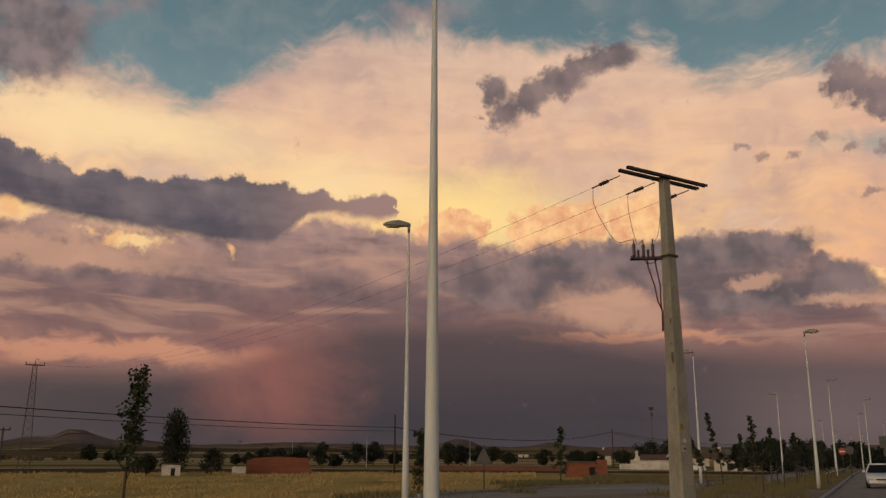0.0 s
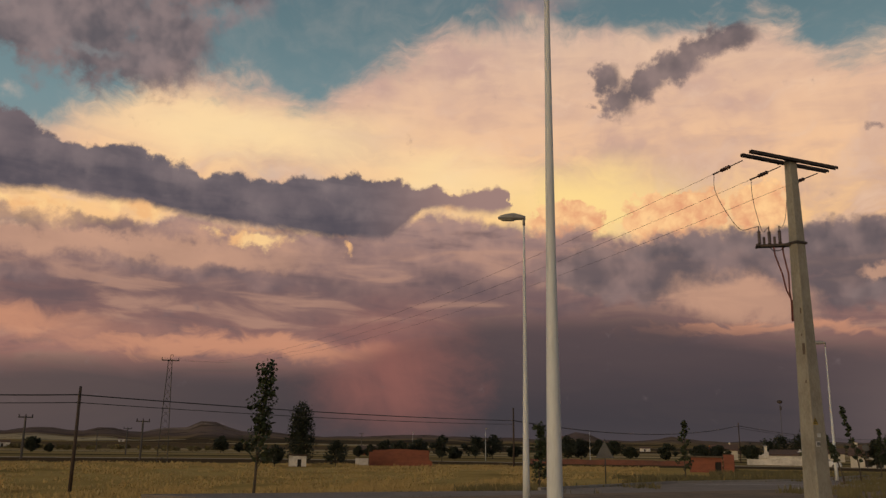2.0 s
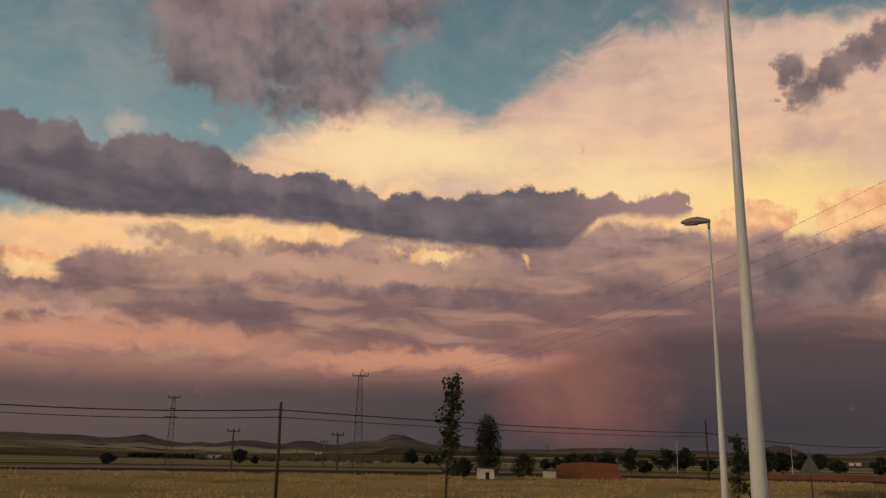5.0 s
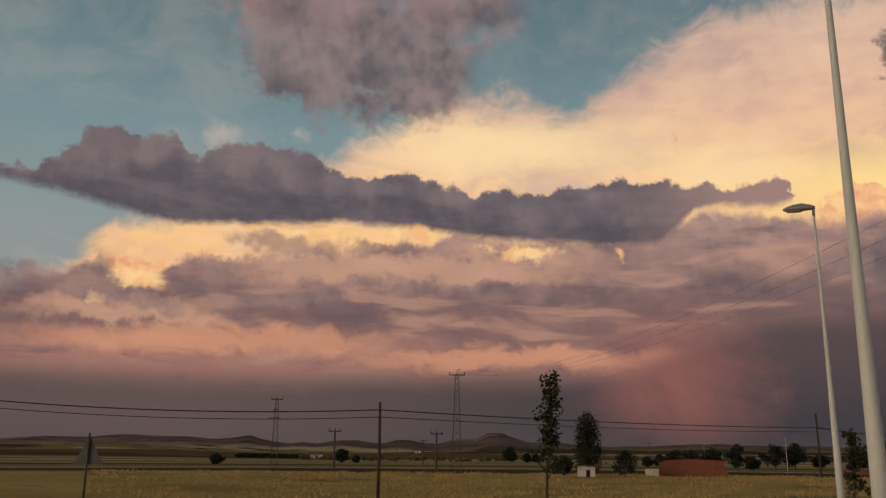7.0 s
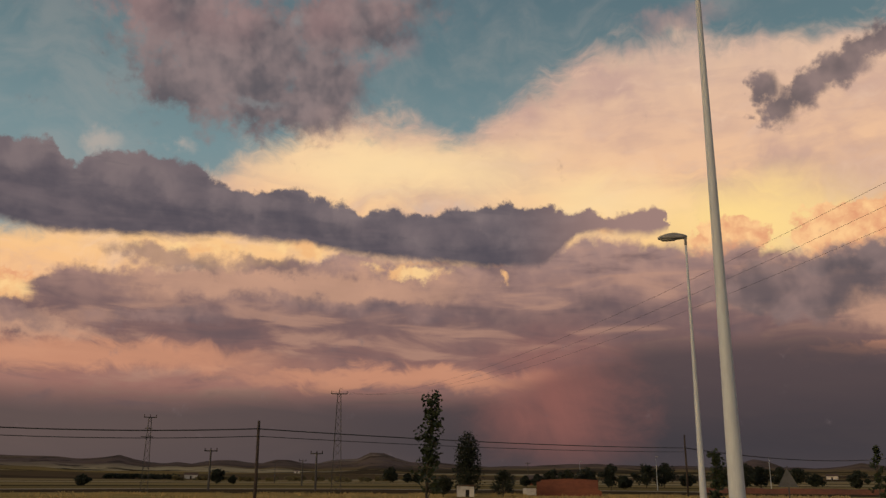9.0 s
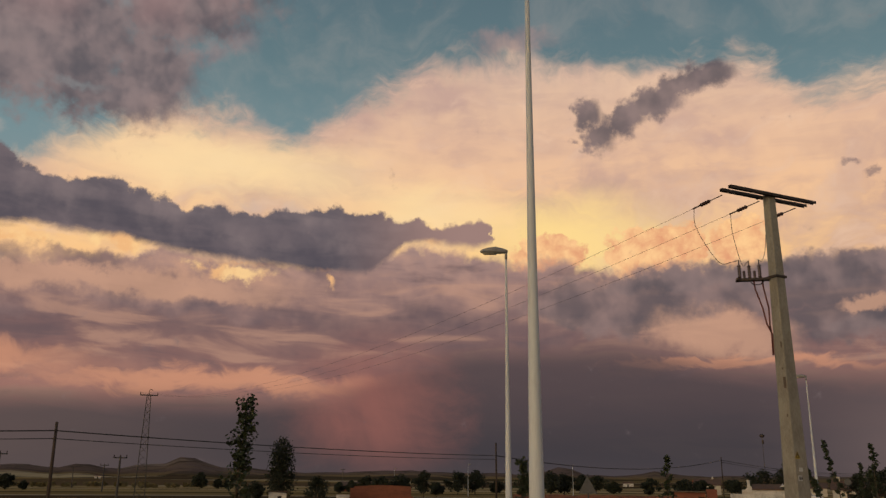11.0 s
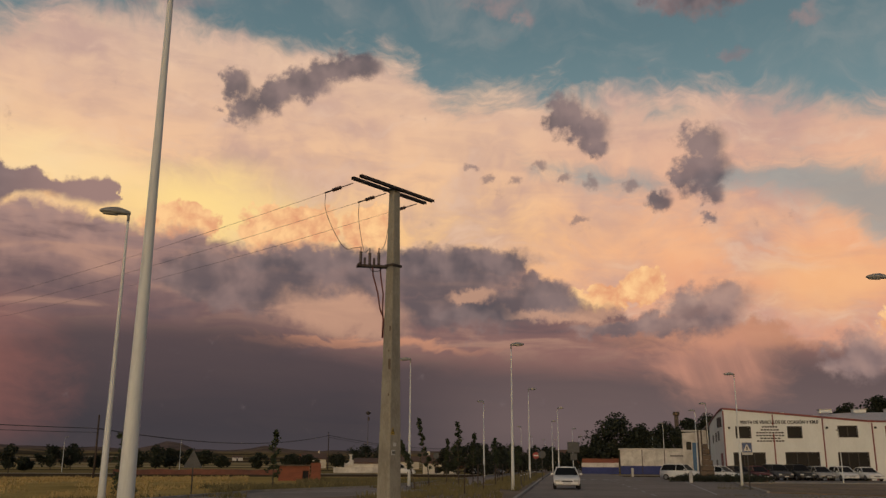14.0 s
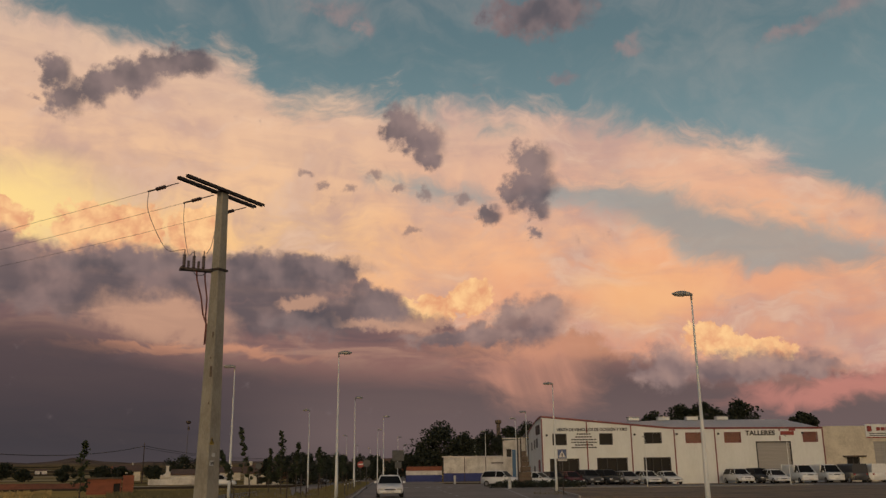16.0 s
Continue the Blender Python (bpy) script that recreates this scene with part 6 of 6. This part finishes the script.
part("board", boxed(-0.45, 0.45, -0.09, -0.04, 2.1, 3.0, 0.02), M_SIGNGREY, g)
g = thing("pedestrian_crossing_sign", "square blue crossing sign with a white triangle", "road sign", pose(*at(37.4, 62), 0, 0, 0, -37))
post_for(g, 3.1)
pl = part("plate", boxed(-0.33, 0.33, -0.07, -0.04, 2.42, 3.08, 0.01), M_SIGNWHITE, g, "white-edged square plate")
part("face", boxed(-0.30, 0.30, -0.078, -0.072, 2.45, 3.05), M_SIGNBLUE, pl, "blue face")
bm = bmesh.new()
for y in (-0.08, -0.086):
    [bm.verts.new(p) for p in ((-0.24, y, 2.52), (0.24, y, 2.52), (0, y, 2.99))]
bm.verts.ensure_lookup_table()
v = bm.verts
for q in ((0, 1, 2), (5, 4, 3), (0, 3, 4, 1), (1, 4, 5, 2), (2, 5, 3, 0)):
    bm.faces.new([v[i] for i in q])
tri = part("triangle", bm, M_SIGNWHITE, pl, "white triangle")
part("mark", boxed(-0.04, 0.04, -0.095, -0.088, 2.58, 2.82), M_LETTER, tri)
part("sub_plate", boxed(-0.33, 0.33, -0.07, -0.04, 2.28, 2.38, 0.01), M_SIGNWHITE, g)
for s in range(8):
    b = thing("bollard", "short grey steel bollard along the planted strip", "bollard", pose(*st(64 + s * 5.2, -2.9), 0.1), "bollards")
    part("post", tubed([(0, 0, 0), (0, 0, 0.85), (0, 0, 0.9)], [0.045, 0.045, 0.02], 8), M_GALV, b)
    part("ring", tubed([(0, 0, 0.68), (0, 0, 0.74)], 0.05, 8), M_SIGNWHITE, b)
for u, d in ((33.95, 84), (30.4, 120)):
    b = thing("marker_post", "short white marker post at the kerb", "bollard", pose(*at(u, d), 0))
    part("post", boxed(-0.14, 0.14, -0.1, 0.1, 0, 1.1, 0.04), M_SIGNWHITE, b)
for k in range(14):
    s = 46 + k * 4.4
    b = thing("tree_stake", "thin grey support stake on the planted strip", "stake", pose(*st(s, -5.0 + 0.6 * math.sin(k * 1.7)), 0.08), "tree stakes")
    part("post", tubed([(0, 0, 0), (0.03, 0, 1.5)], 0.03, 6), M_WOOD, b)
    part("tie", tubed([(0.02, 0, 1.2), (0.02, 0, 1.26)], 0.045, 6), M_CABLE, b)

# ---- cars ----


def car(label, col, kind="hatch", m=None, group="parked cars"):
    """A car along +y (nose at -y): lofted body, cabin, glass, wheels, lights, bumper."""
    L, Wd, H, cab0, cab1, wind, rear = {"hatch": (4.0, 0.86, 1.48, -0.95, 1.9, 0.75, 0.35), "sedan": (4.4, 0.86, 1.42, -0.85, 1.55, 0.7, 0.6), "suv": (4.4, 0.90, 1.65, -0.95, 2.1, 0.6, 0.3), "van": (4.9, 0.95, 1.95, -1.75, 2.4, 0.7, 0.12)}[kind]
    c = thing("car" if kind != "van" else "van", label, "car" if kind != "van" else "van", m, group)
    pm = PAINTS[col]
    belt = 0.90 if kind in ("hatch", "sedan") else (1.02 if kind == "suv" else 1.15)

    def ring(y, w, zt, zb=0.28, rnd=0.12):
        return [(-w + 0.05, y, zb), (w - 0.05, y, zb), (w, y, zb + 0.12), (w, y, zt - rnd), (w - rnd, y, zt), (-w + rnd, y, zt), (-w, y, zt - rnd), (-w, y, zb + 0.12)]
    h2 = L / 2
    hood = belt - 0.12 if kind != "van" else belt
    rings = [ring(-h2, Wd * 0.80, hood - 0.22, 0.34), ring(-h2 + 0.14, Wd * 0.94, hood - 0.10, 0.26), ring(-h2 + 0.6, Wd, hood - 0.02), ring(cab0, Wd, belt - 0.01), ring(0.3, Wd, belt), ring(cab1, Wd, belt + 0.01), ring(h2 - 0.15, Wd * 0.95, belt - 0.03, 0.27), ring(h2, Wd * 0.85, belt - 0.16, 0.36)]
    part("body", loft(rings), pm, c, "", True)
    k = Wd
    roof = [[(-k * a, y, z - 0.03), (-k * a + 0.10, y, z), (0, y, z + 0.02), (k * a - 0.10, y, z), (k * a, y, z - 0.03), (k * a, y, z - 0.07), (-k * a, y, z - 0.07)] for y, z, a in ((cab0 + wind, H - 0.05, 0.72), (cab0 + wind + 0.35, H, 0.76), (cab1 - rear - 0.3, H, 0.76), (cab1 - rear, H - 0.05, 0.72))]
    part("roof", loft(roof), pm, c, "", True)
    gl = loft([[(-k * 0.93, cab0 + 0.02, belt - 0.02), (k * 0.93, cab0 + 0.02, belt - 0.02), (k * 0.93, cab1 - 0.02, belt - 0.02), (-k * 0.93, cab1 - 0.02, belt - 0.02)], [(-k * 0.70, cab0 + wind, H - 0.07), (k * 0.70, cab0 + wind, H - 0.07), (k * 0.70, cab1 - rear, H - 0.07), (-k * 0.70, cab1 - rear, H - 0.07)]])
    part("glazing", gl, M_CARGLASS, c, "dark window glass")
    if kind == "van":
        part("cargo_body", loft([[(-k * 0.97, y, belt - 0.1), (k * 0.97, y, belt - 0.1), (k * 0.93, y, H - 0.12), (k * 0.80, y, H + 0.04), (-k * 0.80, y, H + 0.04), (-k * 0.93, y, H - 0.12)] for y in (-0.45, 0.6, cab1 + 0.02)]), pm, c)
    for s in (-1, 1):
        for ya, yb in ((cab0 + 0.02, cab0 + wind), (0.35, 0.35), (cab1 - 0.02, cab1 - rear)):
            part("pillar", tubed([(s * k * 0.935, ya, belt - 0.02), (s * k * 0.71, yb, H - 0.06)], 0.035, 5), pm, c)
        mir = part("mirror", boxed(s * (k + 0.09) - 0.085, s * (k + 0.09) + 0.085, cab0 + 0.22, cab0 + 0.34, belt + 0.0, belt + 0.13, 0.03), pm, c)
        hl = part("headlight", boxed(s * (k - 0.27) - 0.17, s * (k - 0.27) + 0.17, -h2 - 0.005, -h2 + 0.2, hood - 0.33, hood - 0.19, 0.03), M_LAMPGLASS, c, "clear headlight")
        part("tail_light", boxed(s * (k - 0.2) - 0.1, s * (k - 0.2) + 0.1, h2 - 0.15, h2 + 0.005, belt - 0.35, belt - 0.18, 0.02), M_SIGNRED, c, "red tail light")
        for y in (-h2 + 0.78, h2 - 0.75):
            tyre = bmesh.new()
            tube(tyre, [(s * (k - 0.19), y, 0.31), (s * (k - 0.17), y, 0.31), (s * (k + 0.0), y, 0.31), (s * (k + 0.02), y, 0.31)], [0.28, 0.31, 0.31, 0.28], 20)
            w = part("wheel", tyre, M_TYRE, c, "black tyre")
            part("rim", tubed([(s * (k + 0.02), y, 0.31), (s * (k + 0.03), y, 0.31)], [0.20, 0.19], 16), M_RIM, w)
    part("bumper", boxed(-k * 0.84, k * 0.84, -h2 - 0.05, -h2 + 0.1, 0.30, 0.48, 0.05), M_PLASTIC if col != "white" else pm, c)
    part("grille", boxed(-0.36, 0.36, -h2 - 0.02, -h2 + 0.1, hood - 0.31, hood - 0.22, 0.02), M_PLASTIC, c, "black grille")
    part("plate", boxed(-0.24, 0.24, -h2 - 0.062, -h2 - 0.05, 0.36, 0.46), M_SIGNWHITE, c, "plain pale number plate")
    return c


x, y = at(26.28, 60.0)
car("white saloon car waiting in the street, nose forward", "white", "sedan", pose(x, y, 0.03, 0, 0, -STREET + 1))


def parked(u, dist_front, yaw, col, kind, label):
    a = radians(u - VIEW)
    f = FRONT - dist_front
    car(label, col, kind, square_on(f * math.tan(a), f, 0.03) @ pose(0, 0, 0, 0, 0, yaw if yaw > 45 else 26 - (u - VIEW)))


for u, df, yaw, col, kind, label in ((33.45, 8.0, 62, "white", "suv", "white car parked beside the monument"), (35.75, 8.0, 55, "white", "hatch", "white hatchback parked beside the monument"),
                                     (36.75, 4.0, 24, "black", "hatch", "black hatchback parked before the warehouse"), (37.85, 4.2, 24, "red", "hatch", "dark red hatchback parked before the warehouse"), (38.95, 4.0, 24, "grey", "suv", "dark grey car parked before the warehouse"), (40.15, 4.0, 24, "black", "suv", "black car parked before the warehouse"),
                                     (41.35, 4.0, 24, "silver", "hatch", "silver hatchback parked before the warehouse"), (42.6, 4.0, 24, "white", "hatch", "white hatchback parked before the warehouse"), (43.85, 4.0, 22, "white", "sedan", "white saloon parked before the warehouse"),
                                     (48.05, 4.0, 24, "white", "suv", "white car parked by the roller door"), (49.2, 4.5, 30, "black", "suv", "black car parked by the roller door"), (50.15, 6.5, 40, "white", "hatch", "white hatchback parked by the roller door")):
    parked(u, df, yaw, col, kind, label)
for u, df, yaw, col, label in ((51.55, 5.0, 24, "white", "white van parked outside the workshop"), (53.0, 5.0, 20, "white", "white panel van parked outside the workshop"), (54.1, 6.0, 190, "grey", "dark grey van parked outside the workshop"), (55.1, 6.0, 190, "white", "white van parked outside the workshop")):
    parked(u, df, yaw, col, "van", label)
car("dark car parked along the far side road", "grey", "hatch", pose(*at(21.4, 128), 0, 0, 0, 40))
car("white car parked along the far side road", "white", "suv", pose(*at(15.55, 128), -0.1, 0, 0, 70))
car("white car parked under the roadside trees", "white", "hatch", pose(*at(20.9, 135), 0, 0, 0, 60))
